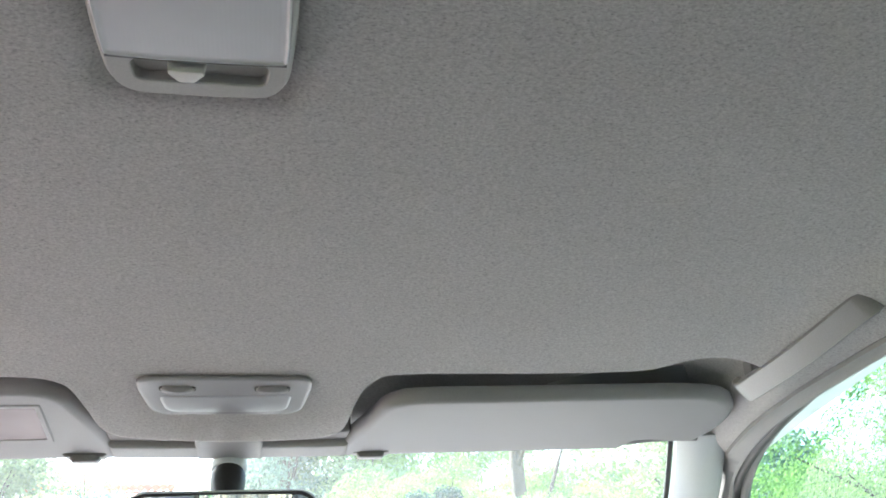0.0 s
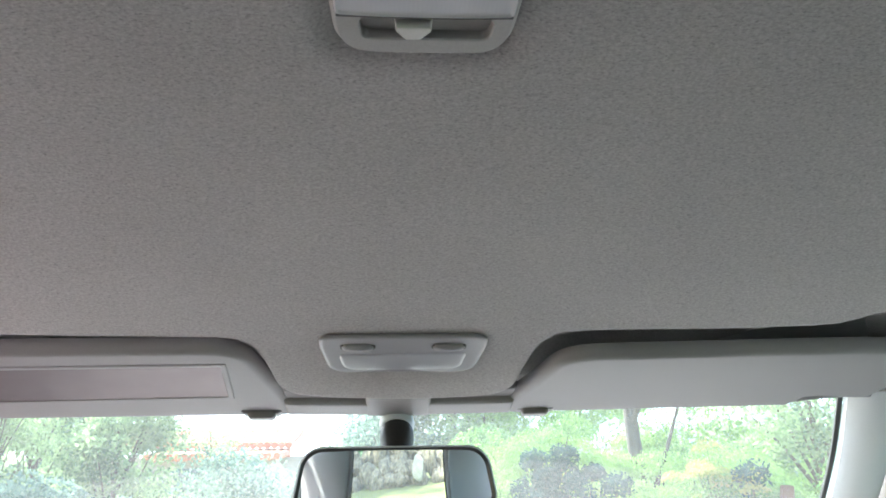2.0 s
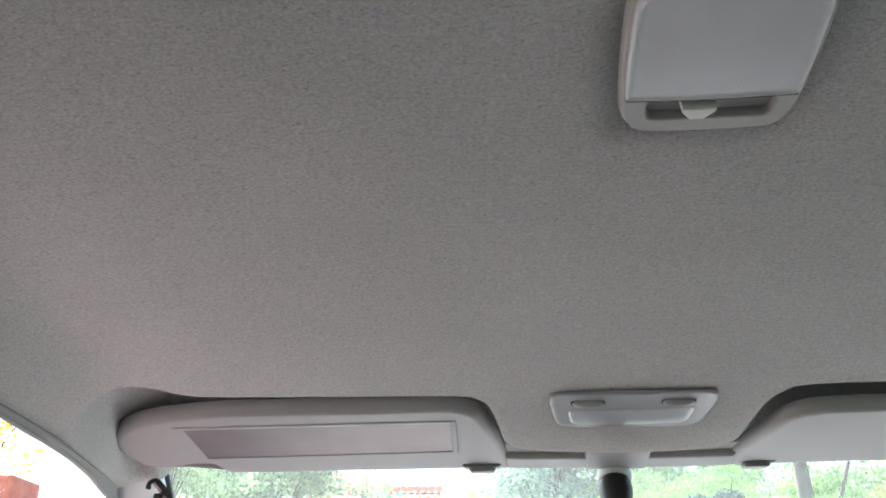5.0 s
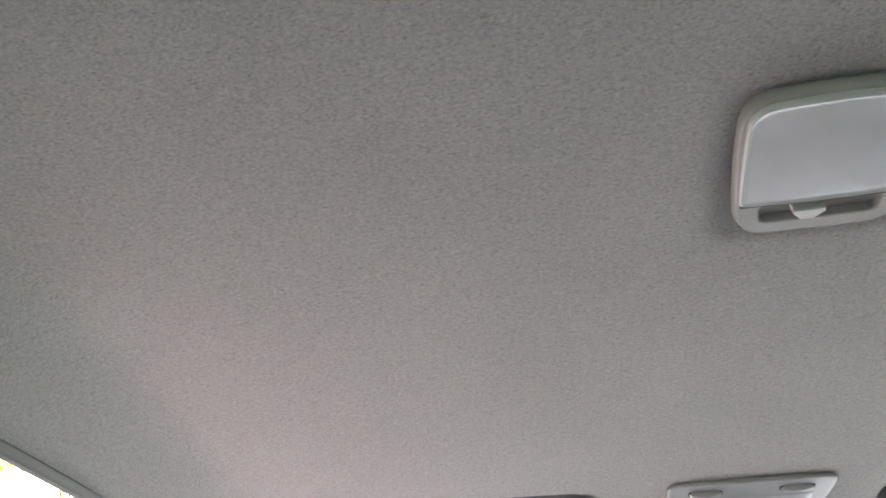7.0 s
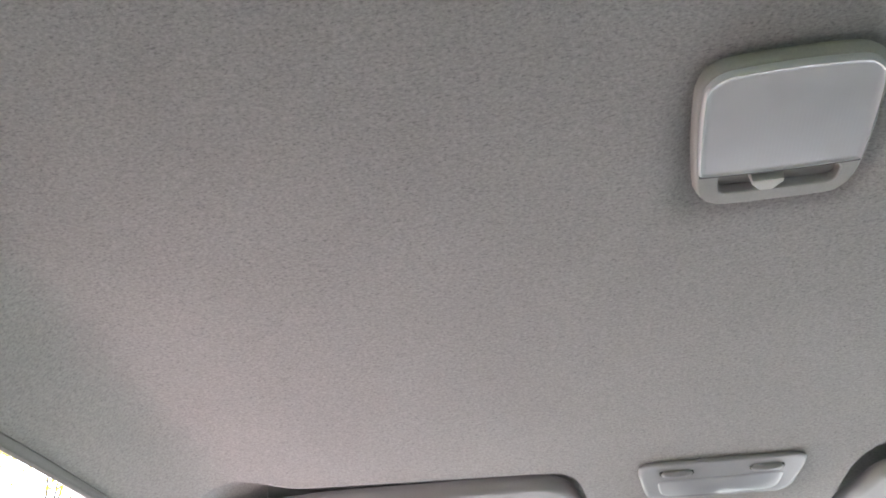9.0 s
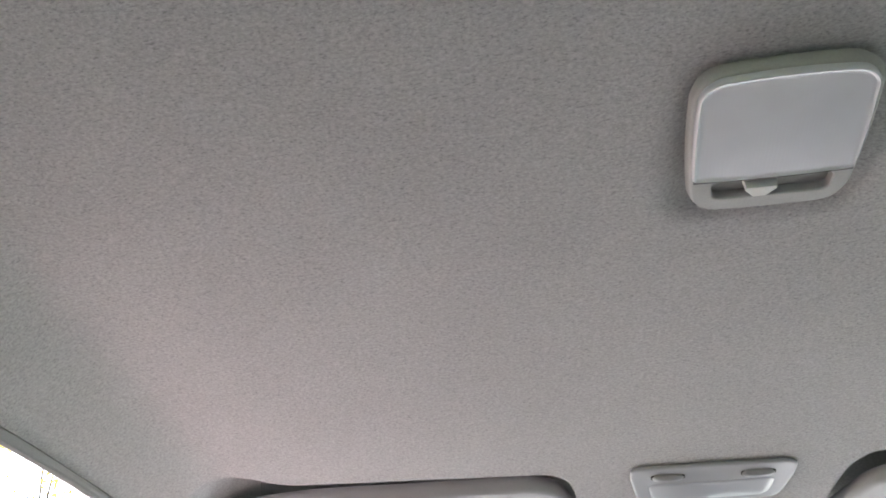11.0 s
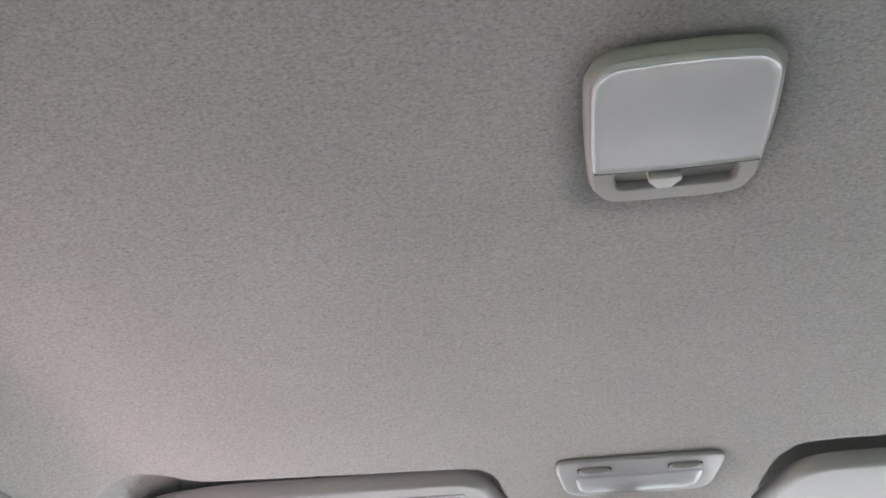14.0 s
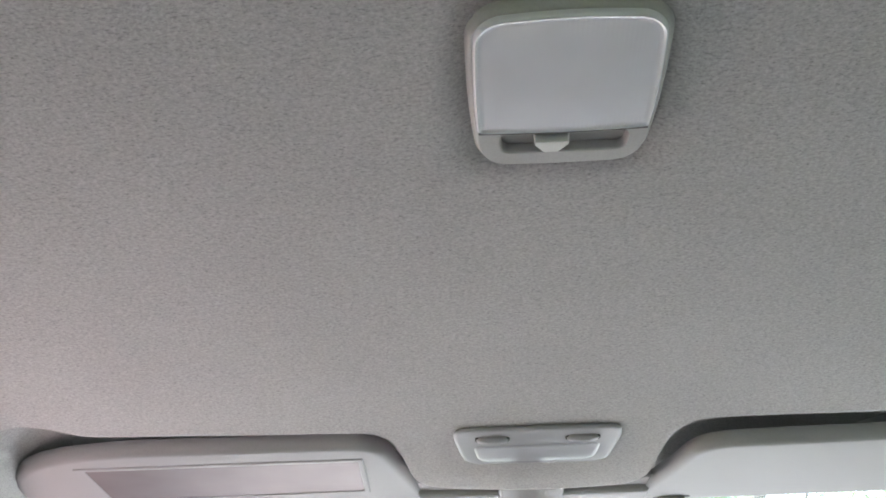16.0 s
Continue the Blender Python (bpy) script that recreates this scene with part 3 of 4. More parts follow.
    if s > 0:
        # door glass
        bm = bmesh.new()
        ring = [bm.verts.new(p) for p in m([(0.608, -1.0, 1.300), (0.614, 0.60, 1.287), (0.634, 0.843, 1.274), (0.666, 0.992, 1.257), (0.694, 1.10, 1.217), (0.712, 1.18, 1.15), (0.765, 1.45, 0.90), (0.765, -1.0, 0.90)])]
        bm.faces.new(ring)
        structure("window_right", bm, SIDE_GLASS, "side window glass, tint added to dim the light from the right", "window", smooth=False)
    # lower door and body side
    structure("wall_left" if s < 0 else "wall_right", box(*sorted((s * 0.72, s * 0.78)), -1.2, 2.1, 0.25, 0.90, 0.02), PANEL_CLOTH, "grey lower door lining", "door panel")
    # centre post, out of view and widened forwards to shade the rear lining
    structure("post_left" if s < 0 else "post_right", box(*sorted((s * 0.625, s * 0.71)), -0.22, 0.25, 0.8, 1.26, 0.02), REAR_TRIM, "pale grey centre post cover, widened to block side light", "door post")
    # closed side wall added to cut the light that reaches the rear lining
    structure("wall_rear_left" if s < 0 else "wall_rear_right", box(*sorted((s * 0.665, s * 0.735)), -1.06 if s < 0 else -0.78, -0.20, 0.88, 1.305, 0.02), REAR_TRIM, "closed rear side wall added to keep light off the lining", "side panel")
    # wide rear roof pillar, with the black edge of the rear window and a beige lip
    bm = plate(rounded([(s * 0.345, 1.36, 0.02), (s * 0.345, 1.20, 0.2), (s * 0.42, 0.86, 0.02), (s * 0.86, 0.86, 0.02), (s * 0.80, 1.36, 0.02)], 8), soft_rings(0.05, 0.02), lambda u, v, d: Vector((u, -1.20 + d + 0.5 * (v - 1.1), v)))
    structure("post_left" if s < 0 else "post_right", bm, REAR_TRIM, "wide pale grey rear roof pillar cover", "roof pillar")
    lip = smooth_path(m([(0.337, -1.05, 1.36), (0.337, -1.115, 1.22), (0.365, -1.19, 1.06), (0.412, -1.285, 0.86)]))
    structure("trim", sweep(lip, oval(0.016, 0.012, 12)), DASH, "beige edge lip of the rear window", "window trim")
    seal = smooth_path(m([(0.320, -1.07, 1.36), (0.320, -1.135, 1.22), (0.348, -1.21, 1.06), (0.395, -1.305, 0.86)]))
    structure("trim", sweep(seal, oval(0.006, 0.006, 8)), BLACK, "black rubber edge of the rear window", "window seal")


side_parts(1)
side_parts(-1)


def build_windscreen():
    bm = bmesh.new()
    rows = []
    for k in range(9):
        t = k / 8
        y, z, hw = 1.02 + 0.98 * t, 1.310 - 0.61 * t, 0.60 + 0.11 * t
        rows.append([bm.verts.new((hw * j / 10, y + 0.07 * (1 - (j / 10) ** 2), z)) for j in range(-10, 11)])
    for a, b in zip(rows, rows[1:]):
        for k in range(20):
            bm.faces.new((a[k], a[k + 1], b[k + 1], b[k]))
    g = structure("windscreen", bm, WINDSCREEN, "curved windscreen glass with a translucent veil for glare", "windscreen")
    g.visible_shadow = False


build_windscreen()

# front cross trim between the visors
def header_piece(x0, x1, y0, y1, drop, mat, label):
    out = rounded([(x0, y0, 0.002), (x1, y0, 0.002), (x1, y1, 0.003), (x0, y1, 0.003)], 3)
    structure("trim", plate(dense(out, 0.008), soft_rings(0.020, 0.005), lambda u, v, d: Vector((u, v - 0.35 * u * u, 1.294 - 0.11 * (v - 0.95) - drop - d))), mat, label, "header trim")


header_piece(-0.134, 0.134, 0.972, 1.013, 0.0040, STRIP, "long pale grey rail of the windscreen header")
# both recessed strips carry the shade between lining and rail in their darker grey
header_piece(-0.134, -0.0385, 0.944, 0.9745, -0.0030, HEADER_SHADE, "recessed header strip, darkened for the shade below the lining")
header_piece(0.0345, 0.134, 0.944, 0.9745, -0.0030, HEADER_SHADE, "recessed header strip, darkened for the shade below the lining")
header_piece(-0.040, 0.036, 0.9434, 1.0136, 0.0052, STRIP, "pale grey mirror base cover on the windscreen header")


# ---------------------------------------------------------------- lamps in the lining
def build_dome_lamp():
    m = Matrix.Translation((0.0012, 0, 0)) @ roof_frame(0.288)
    p = placer(m)
    lamp = thing("dome_lamp", m.translation, "grey plastic car dome lamp with milky lens, switched off", "dome lamp")
    inv = Matrix.Translation(-m.translation)
    local = placer(inv @ m)
    out = rounded([(-0.0498, -0.0555, 0.0165), (0.0498, -0.0555, 0.0165), (0.0470, 0.0630, 0.021), (-0.0470, 0.0630, 0.021)], 10)

    def bowed(corners):
        return [Vector((q.x * (1 + 0.075 * math.cos(q.y / 0.066 * 1.5)), q.y + (0.0012 if q.y > 0 else -0.0045) * math.cos(q.x / 0.05 * 1.4))) for q in dense(rounded(corners, 10), 0.004)]
    out = [Vector((q.x * (1 + 0.075 * math.cos(q.y / 0.066 * 1.5)), q.y + (0.0015 if q.y > 0 else -0.0045) * math.cos(q.x / 0.05 * 1.4))) for q in dense(out, 0.004)]
    rings = [(0.0035, -0.016), (0.0030, 0.0004), (0.0, 0.0012), (0.0003, 0.003), (0.0008, 0.0052), (0.0018, 0.0066), (0.0030, 0.0072)]
    bm = bmesh.new()
    o = ccw(out)
    loops = [[bm.verts.new(local(q.x, q.y, d)) for q in inset(o, i)] for i, d in rings]
    for a, b in zip(loops, loops[1:]):
        for i in range(len(a)):
            bm.faces.new((a[i - 1], a[i], b[i], b[i - 1]))
    inner = [q.copy() for q in inset(o, 0.0040)]
    inl = [bm.verts.new(local(q.x, q.y, 0.0072)) for q in inner]
    for i in range(len(inl)):
        bm.faces.new((loops[-1][i - 1], loops[-1][i], inl[i], inl[i - 1]))
    base = [bm.verts.new(local(q.x, q.y, 0.001)) for q in inner]
    for i in range(len(inl)):
        bm.faces.new((inl[i - 1], inl[i], base[i], base[i - 1]))
    bm.faces.new(base)
    part("housing", bm, LAMP_PLASTIC, lamp)
    # lens
    lens_out = bowed([(-0.0462, -0.0530, 0.0135), (0.0462, -0.0530, 0.0135), (0.0452, 0.0292, 0.003), (-0.0452, 0.0292, 0.003)])
    part("lens", domed(lens_out, [(0, 0.001), (0, 0.0078), (0.0003, 0.0090), (0.0009, 0.0100), (0.0016, 0.0103), (0.0024, 0.0097), (0.0032, 0.0092), (0.006, 0.0094)], local, 0.0028, 0.052, 0.052, -0.013), LENS, lamp, "milky ribbed lamp lens")
    # front plate with the switch slot
    front = ccw(rounded([(-0.0474, 0.0302, 0.001), (0.0474, 0.0302, 0.001), (0.0442, 0.0612, 0.0175), (-0.0442, 0.0612, 0.0175)], 8))
    slot = ccw(rounded([(-0.0362, 0.0334, 0.005), (0.0390, 0.0334, 0.005), (0.0362, 0.0512, 0.006), (-0.0345, 0.0512, 0.006)], 8))
    bm = bmesh.new()
    a = [bm.verts.new(local(q.x, q.y, 0.0076)) for q in front]
    b = [bm.verts.new(local(q.x, q.y, 0.0076)) for q in slot]
    c = [bm.verts.new(local(q.x, q.y, 0.0068)) for q in inset(slot, 0.0008)]
    d = [bm.verts.new(local(q.x, q.y, -0.002)) for q in inset(slot, 0.0012)]
    for l0, l1 in ((a, b), (b, c), (c, d)):
        for i in range(len(l0)):
            bm.faces.new((l0[i - 1], l0[i], l1[i], l1[i - 1]))
    switch = part("switch_plate", bm, LAMP_PLASTIC, lamp)
    # shade of the slot is put into a floor darker than the lamp plastic
    part("slot_floor", plate(inset(slot, 0.0011), [(0, -0.003), (0, -0.0005)], local), SLOT_SHADE, switch, "floor of the switch slot, darkened for the shade in it")
    # raised dark strip that paints the shaded line between lens and plate
    groove_shade = [Vector((q.x, q.y + 0.0012 * math.cos(q.x / 0.05 * 1.4))) for q in dense(rounded([(-0.0468, 0.0292, 0.0003), (0.0468, 0.0292, 0.0003), (0.0468, 0.0304, 0.0003), (-0.0468, 0.0304, 0.0003)], 2), 0.004)]
    part("groove_shade", plate(groove_shade, [(0, 0.002), (0, 0.0097)], local), CLIP_GREY, lamp, "raised dark strip painting the shade along the lens front")
    # slider knob: a faceted block
    bm = bmesh.new()
    lo = [(-0.0163, 0.0348), (0.0045, 0.0348), (0.0050, 0.0392), (-0.0006, 0.0512), (-0.0116, 0.0512), (-0.0168, 0.0392)]
    hi = [(-0.0152, 0.0368), (0.0034, 0.0368), (0.0036, 0.0394), (-0.0024, 0.0466), (-0.0098, 0.0466), (-0.0154, 0.0394)]
    la, lb = [bm.verts.new(local(x, y, -0.0005)) for x, y in lo], [bm.verts.new(local(x, y, 0.0118 - 0.12 * abs(x + 0.006) * (y > 0.04))) for x, y in hi]
    for i in range(6):
        bm.faces.new((la[i - 1], la[i], lb[i], lb[i - 1]))
    bm.faces.new(lb)
    bm.faces.new(la)
    bmesh.ops.bevel(bm, geom=bm.edges, offset=0.0004, segments=1, affect="EDGES", profile=0.5)
    part("knob", bm, KNOB, switch, "faceted pale sliding switch knob", smooth=False)


build_dome_lamp()


def build_map_lamp():
    m = roof_frame(0.815)
    lamp = thing("map_lamp", m.translation, "pale grey overhead map reading lamp with two buttons", "map lamp")
    local = placer(Matrix.Translation(-m.translation) @ m)
    out = rounded([(-0.0825, -0.0465, 0.017), (0.0825, -0.0465, 0.017), (0.0835, -0.020, 0.02), (0.0745, 0.047, 0.022), (-0.0745, 0.047, 0.022), (-0.0835, -0.020, 0.02)], 10)
    part("housing", plate(out, [(0.0025, -0.006), (0.0025, 0.0004), (0.0, 0.0010), (0.0002, 0.0027), (0.0012, 0.0036), (0.0030, 0.0042), (0.006, 0.0043)], local, bulge=0.001), PLASTIC, lamp)
    for s in (-1, 1):
        b = rounded([(s * 0.045 - 0.0165, -0.0315, 0.006), (s * 0.045 + 0.0165, -0.0315, 0.006), (s * 0.045 + 0.0150, -0.0185, 0.006), (s * 0.045 - 0.0150, -0.0185, 0.006)], 6)
        button = part("button", plate(b, [(0, 0.001), (0, 0.0062), (0.0010, 0.0074), (0.0035, 0.0082)], local, bulge=0.0012), PLASTIC, lamp, "pale rocker button")
        # black plate under the button, painted in for the shade at its edges
        g = rounded([(s * 0.045 - 0.0180, -0.0300, 0.005), (s * 0.045 + 0.0180, -0.0300, 0.005), (s * 0.045 + 0.0167, -0.0195, 0.005), (s * 0.045 - 0.0167, -0.0195, 0.005)], 6)
        part("gap", plate(g, [(0, 0.0010), (0, 0.0059)], local), BLACK, button, "black plate painting the shade round the button")
    lens = rounded([(-0.0650, -0.0060, 0.008), (0.0650, -0.0100, 0.008), (0.0600, 0.0345, 0.014), (-0.0600, 0.0365, 0.014)], 8)
    part("lens", domed(lens, [(0, 0.002), (0, 0.0040), (0.0008, 0.0046), (0.003, 0.0050)], local, 0.0022, 0.070, 0.028, 0.014), LENS_CLEAR, lamp, "clear curved lamp lens")


build_map_lamp()


# ---------------------------------------------------------------- visors
def build_visor(s, rear_drop, lower, tilt, label):
    """s: -1 left, 1 right. rear_drop: how far the rear edge hangs down; lower: the whole visor; tilt: rise towards the outer end."""
    hinge = Vector((s * 0.35, 1.0, 1.270))
    v = thing("sun_visor", hinge, label, "sun visor", "sun visors")
    slope = 0.15 - rear_drop / 0.2

    def place(u, y, d):
        return Vector((s * u - hinge.x, y - hinge.y, 1.290 - lower + tilt * (u - 0.3) - slope * (y - 1.0) - d - hinge.z - 0.01 * ((y - 0.9) / 0.1) ** 2 * 0.3))
    back = -0.008 if s < 0 else 0.0
    near = 0.003 if s < 0 else 0.0
    end = [(0.580, 0.992), (0.588, 0.965), (0.590, 0.935), (0.586, 0.902), (0.576, 0.872), (0.560, 0.845), (0.538, 0.825), (0.513, 0.814), (0.480, 0.810)]
    if s < 0:
        end = [(0.584, 0.992), (0.596, 0.965), (0.599, 0.940), (0.595, 0.912), (0.584, 0.886), (0.564, 0.862), (0.538, 0.842), (0.506, 0.828), (0.468, 0.819), (0.430, 0.814)]
    end = [(x, y - back * min(1, max(0, (0.97 - y) / 0.15)), 0) for x, y in end]
    out = rounded(end + [(0.166 - near, 0.812 - back, 0.045), (0.143 - near, 0.915, 0.04), (0.127, 0.968, 0.02), (0.127, 1.016, 0.008),
                         (0.484, 1.020, 0.006), (0.497, 0.990, 0.004), (0.535, 0.987, 0.006), (0.560, 1.000, 0.008)], 8)
    part("body", plate(out, [(0.005, 0.0), (0.0012, 0.0015), (0.0, 0.005)] + soft_rings(0.018, 0.011, 8)[1:], place, bulge=0.0), VINYL, v)
    rod = sweep(smooth_path([place(0.488, 1.012, 0.009), place(0.540, 1.000, 0.009), place(0.590, 1.012, 0.006)], 4), oval(0.005, 0.005, 10))
    part("pivot_rod", rod, PLASTIC, v, "grey plastic pivot rod")
    if s < 0:
        fr = ccw(rounded([(0.504, 0.860, 0.002), (0.183, 0.853, 0.002), (0.188, 0.959, 0.002), (0.510, 0.972, 0.002)], 3))
        inn = ccw(rounded([(0.493, 0.868, 0.001), (0.1895, 0.8605, 0.001), (0.194, 0.952, 0.004), (0.494, 0.963, 0.001)], 3))
        bm = bmesh.new()
        a = [bm.verts.new(place(q.x, q.y, 0.0175)) for q in fr]
        b = [bm.verts.new(place(q.x, q.y, 0.0192)) for q in inset(fr, 0.0015)]
        c = [bm.verts.new(place(q.x, q.y, 0.0192)) for q in inn]
        d = [bm.verts.new(place(q.x, q.y, 0.0180)) for q in inset(inn, 0.0008)]
        for l0, l1 in ((a, b), (b, c), (c, d)):
            for i in range(len(l0)):
                bm.faces.new((l0[i - 1], l0[i], l1[i], l1[i - 1]))
        surround = part("mirror_frame", bm, VINYL, v, "pale moulded frame of the vanity mirror")
        part("vanity_mirror", plate(inset(inn, 0.0004), [(0, 0.0177), (0.0001, 0.0184)], place), VANITY, surround, "hazy pinkish vanity mirror glass")
    return v


build_visor(-1, 0.0065, 0.0030, 0.0, "pale grey vinyl sun visor with vanity mirror, folded up")
build_visor(1, 0.0200, 0.0002, 0.018, "plain pale grey vinyl sun visor, hanging slightly open")


def build_clip(s):
    at = Vector((s * 0.163, 1.008, 1.2670 if s < 0 else 1.2690))
    c = thing("visor_clip", at, "dark grey plastic visor clip under the windscreen header", "visor clip", "visor clips")
    local = lambda u, v, d: Vector((u, v, -d))
    part("collar", plate(rounded([(-0.0265, -0.016, 0.007), (0.0265, -0.016, 0.007), (0.0245, 0.012, 0.006), (-0.0245, 0.012, 0.006)], 6), [(0, -0.012), (0, -0.002), (0.001, 0.000), (0.0045, 0.003), (0.006, 0.0034)], local), CLIP_GREY, c)
    part("hook", plate(rounded([(-0.0170, -0.013, 0.006), (0.0170, -0.013, 0.006), (0.016, 0.008, 0.005), (-0.016, 0.008, 0.005)], 6), [(0, 0.000), (0, 0.0045), (0.0018, 0.0078), (0.004, 0.0088)], local), HOOK_GREY, c)


build_clip(-1)
build_clip(1)


# ---------------------------------------------------------------- rear-view mirror
def build_mirror():
    at = Vector((-0.006, 0.970, 1.181))
    eye = Vector((-0.0626, -0.09, 1.036))
    back = Vector((0.030, -1.0, -0.026)).normalized()
    n = (back - (at - eye).normalized()).normalized()
    right = Vector((0, 0, 1)).cross(n).normalized()
    up = n.cross(right)
    mir = thing("rear_view_mirror", at, "black framed interior rear-view mirror on a dark stem", "mirror")
    R = Matrix((right, up, n)).transposed()
    local = lambda u, v, d: R @ Vector((u, v, -d))
    out = rounded([(-0.1170, -0.0315, 0.014), (0.1170, -0.0315, 0.014), (0.1040, 0.0345, 0.026), (-0.1040, 0.0345, 0.026)], 8)
    out = [Vector((q.x, q.y + 0.002 * math.cos(q.x / 0.1) * (1 if q.y > 0 else 0))) for q in out]
    convex = lambda u, v, d: local(u, v, d + (u * u / 1.30 + v * v / 5.0) / 2 - 0.001)
    bm = bmesh.new()
    face = inset(ccw(out), 0.0020)
    lo, hi = min(q.y for q in face) + 1e-5, max(q.y for q in face) - 1e-5
    grid = []
    for k in range(25):
        v = lo + (hi - lo) * k / 24
        cuts = [a.x + (b.x - a.x) * (v - a.y) / (b.y - a.y) for a, b in zip(face, face[1:] + face[:1]) if (a.y - v) * (b.y - v) < 0]
        w0, w1 = min(cuts), max(cuts)
        grid.append([bm.verts.new(convex(w0 + (w1 - w0) * j / 48, v, 0.0)) for j in range(49)])
    for a, b in zip(grid, grid[1:]):
        for j in range(48):
            bm.faces.new((a[j], a[j + 1], b[j + 1], b[j]))
    part("glass", bm, MIRROR, mir, "clear convex mirror glass")
    bm = bmesh.new()
    o = ccw(out)
    loops = [[bm.verts.new(local(q.x, q.y, d)) for q in inset(o, i)] for i, d in
             [(0.0060, 0.0065), (0.0030, -0.0008), (0.0018, -0.0022), (0.0006, -0.0010), (0.0, 0.003), (0.0015, 0.010), (0.008, 0.018), (0.018, 0.023)]]
    for a, b in zip(loops, loops[1:]):
        for i in range(len(a)):
            bm.faces.new((a[i - 1], a[i], b[i], b[i - 1]))
    bm.faces.new(loops[-1])
    part("housing", bm, HOUSING_BLACK, mir)
    # pale outer shell added to draw the bright line round the black frame
    bm = bmesh.new()
    loops = [[bm.verts.new(local(q.x, q.y + 0.0006, d)) for q in inset(o, i)] for i, d in [(0.0004, 0.0040), (-0.0012, 0.0046), (-0.0018, 0.0065), (-0.0008, 0.012), (0.005, 0.020), (0.016, 0.0255)]]
    for a, b in zip(loops, loops[1:]):
        for i in range(len(a)):
            bm.faces.new((a[i - 1], a[i], b[i], b[i - 1]))
    bm.faces.new(loops[-1])
    part("shell", bm, PILLAR_TRIM, mir, "pale shell added for the bright line along the mirror's edge")
    # stem from the windscreen pad down behind the housing
    foot = Vector((-0.003, 1.020, 1.251)) - at
    end = Vector((-0.004, 0.992, 1.200)) - at
    axis = (end - foot)
    q = axis.to_track_quat("Z", "Y").to_matrix().to_4x4()
    frame_m = Matrix.Translation(foot) @ q
    L = axis.length
    part("stem", lathe([(0.010, 0.0), (0.0175, 0.002), (0.0200, 0.008), (0.0205, 0.016), (0.0195, 0.026), (0.0170, 0.038), (0.0148, 0.050), (0.0140, L), (0.009, L + 0.012)], placer(frame_m), 24), BLACK, mir, "dark pear-shaped rubber stem")
    part("mount", lathe([(0.012, -0.020), (0.0195, -0.016), (0.0215, -0.004), (0.0205, 0.003), (0.012, 0.006)], placer(frame_m), 24), PILLAR_TRIM, mir, "pale grey mount pad")
    tab = plate(rounded([(-0.009, -0.008, 0.003), (0.009, -0.008, 0.003), (0.009, 0.004, 0.002), (-0.009, 0.004, 0.002)], 4), [(0, -0.003), (0, 0.003), (0.001, 0.004)], lambda u, v, d: local(u, v - 0.036, d + 0.008))
    part("tab", tab, HOUSING_BLACK, mir, "small black dipping tab")


build_mirror()


# ---------------------------------------------------------------- grab handle
def build_handle():
    at = Vector((0.535, 0.65, 1.290))
    h = thing("grab_handle", at, "grey moulded grab handle on the roof edge", "grab handle")
    path = smooth_path([Vector(p) - at for p in [(0.534, 0.771, 1.284), (0.533, 0.762, 1.2775), (0.532, 0.72, 1.2775), (0.532, 0.65, 1.2805), (0.532, 0.59, 1.286), (0.532, 0.555, 1.2895), (0.533, 0.546, 1.2910), (0.536, 0.540, 1.2945)]], 8)
    prof = [(a * 0.0125, b * 0.0055) for a, b in [(-1, -0.5), (-0.9, -0.95), (0.85, -1.05), (1, -0.7), (1, 0.6), (0.8, 1), (-0.8, 1), (-1, 0.5)]]
    tilt = radians(48)
    prof = [(a * math.cos(tilt) - b * math.sin(tilt), a * math.sin(tilt) + b * math.cos(tilt)) for a, b in prof]
    part("grip", sweep(path, prof), HANDLE_GREY, h)
    for y in (0.752, 0.556):
        part("end_cap", box(0.532 - at.x, 0.532 - at.x + 0.020, y - at.y - 0.010, y - at.y + 0.010, -0.006, 0.018, 0.004), HANDLE_GREY, h)


build_handle()


# ---------------------------------------------------------------- dark hooked clip on the left pillar
def build_hook():
    at = Vector((-0.583, 1.050, 1.256))
    h = thing("clip_on_hook", at, "small black plastic clip hooked over the pillar cover", "clip")
    arm = smooth_path([(-0.010, -0.020, -0.008), (-0.009, -0.020, 0.000), (-0.003, -0.016, 0.004), (0.003, -0.012, 0.000)], 6)
    part("arm", sweep(arm, oval(0.0034, 0.0030, 10)), HOUSING_BLACK, h)
    body = smooth_path([(-0.003, -0.016, 0.003), (0.004, -0.010, -0.005), (0.011, -0.003, -0.016), (0.016, 0.002, -0.028)], 6)
    part("body", sweep(body, [(-0.0062, -0.0025), (-0.005, -0.004), (0.005, -0.004), (0.0062, -0.0025), (0.0062, 0.003), (-0.0062, 0.003)]), HOUSING_BLACK, h)
    part("foot", box(-0.004, 0.006, -0.016, -0.006, -0.020, -0.012, 0.002), HOUSING_BLACK, h)


build_hook()


# ---------------------------------------------------------------- closing parts of the cabin
structure("floor", box(-0.72, 0.72, -1.6, 2.1, 0.20, 0.25, 0.0), CARPET, "grey carpeted cabin floor", "floor", smooth=False)
structure("dashboard", sweep([(-0.72, 1.0, 0), (0.72, 1.0, 0)], [(-0.30, 0.35), (-0.27, 0.74), (-0.33, 0.82), (-0.55, 0.86), (-0.98, 0.80), (-1.05, 0.35)]), DASH, "dusty mauve-grey dashboard top under the windscreen", "dashboard")
# bonnet is out of view, added pale to brighten the front lining
bm = bmesh.new()
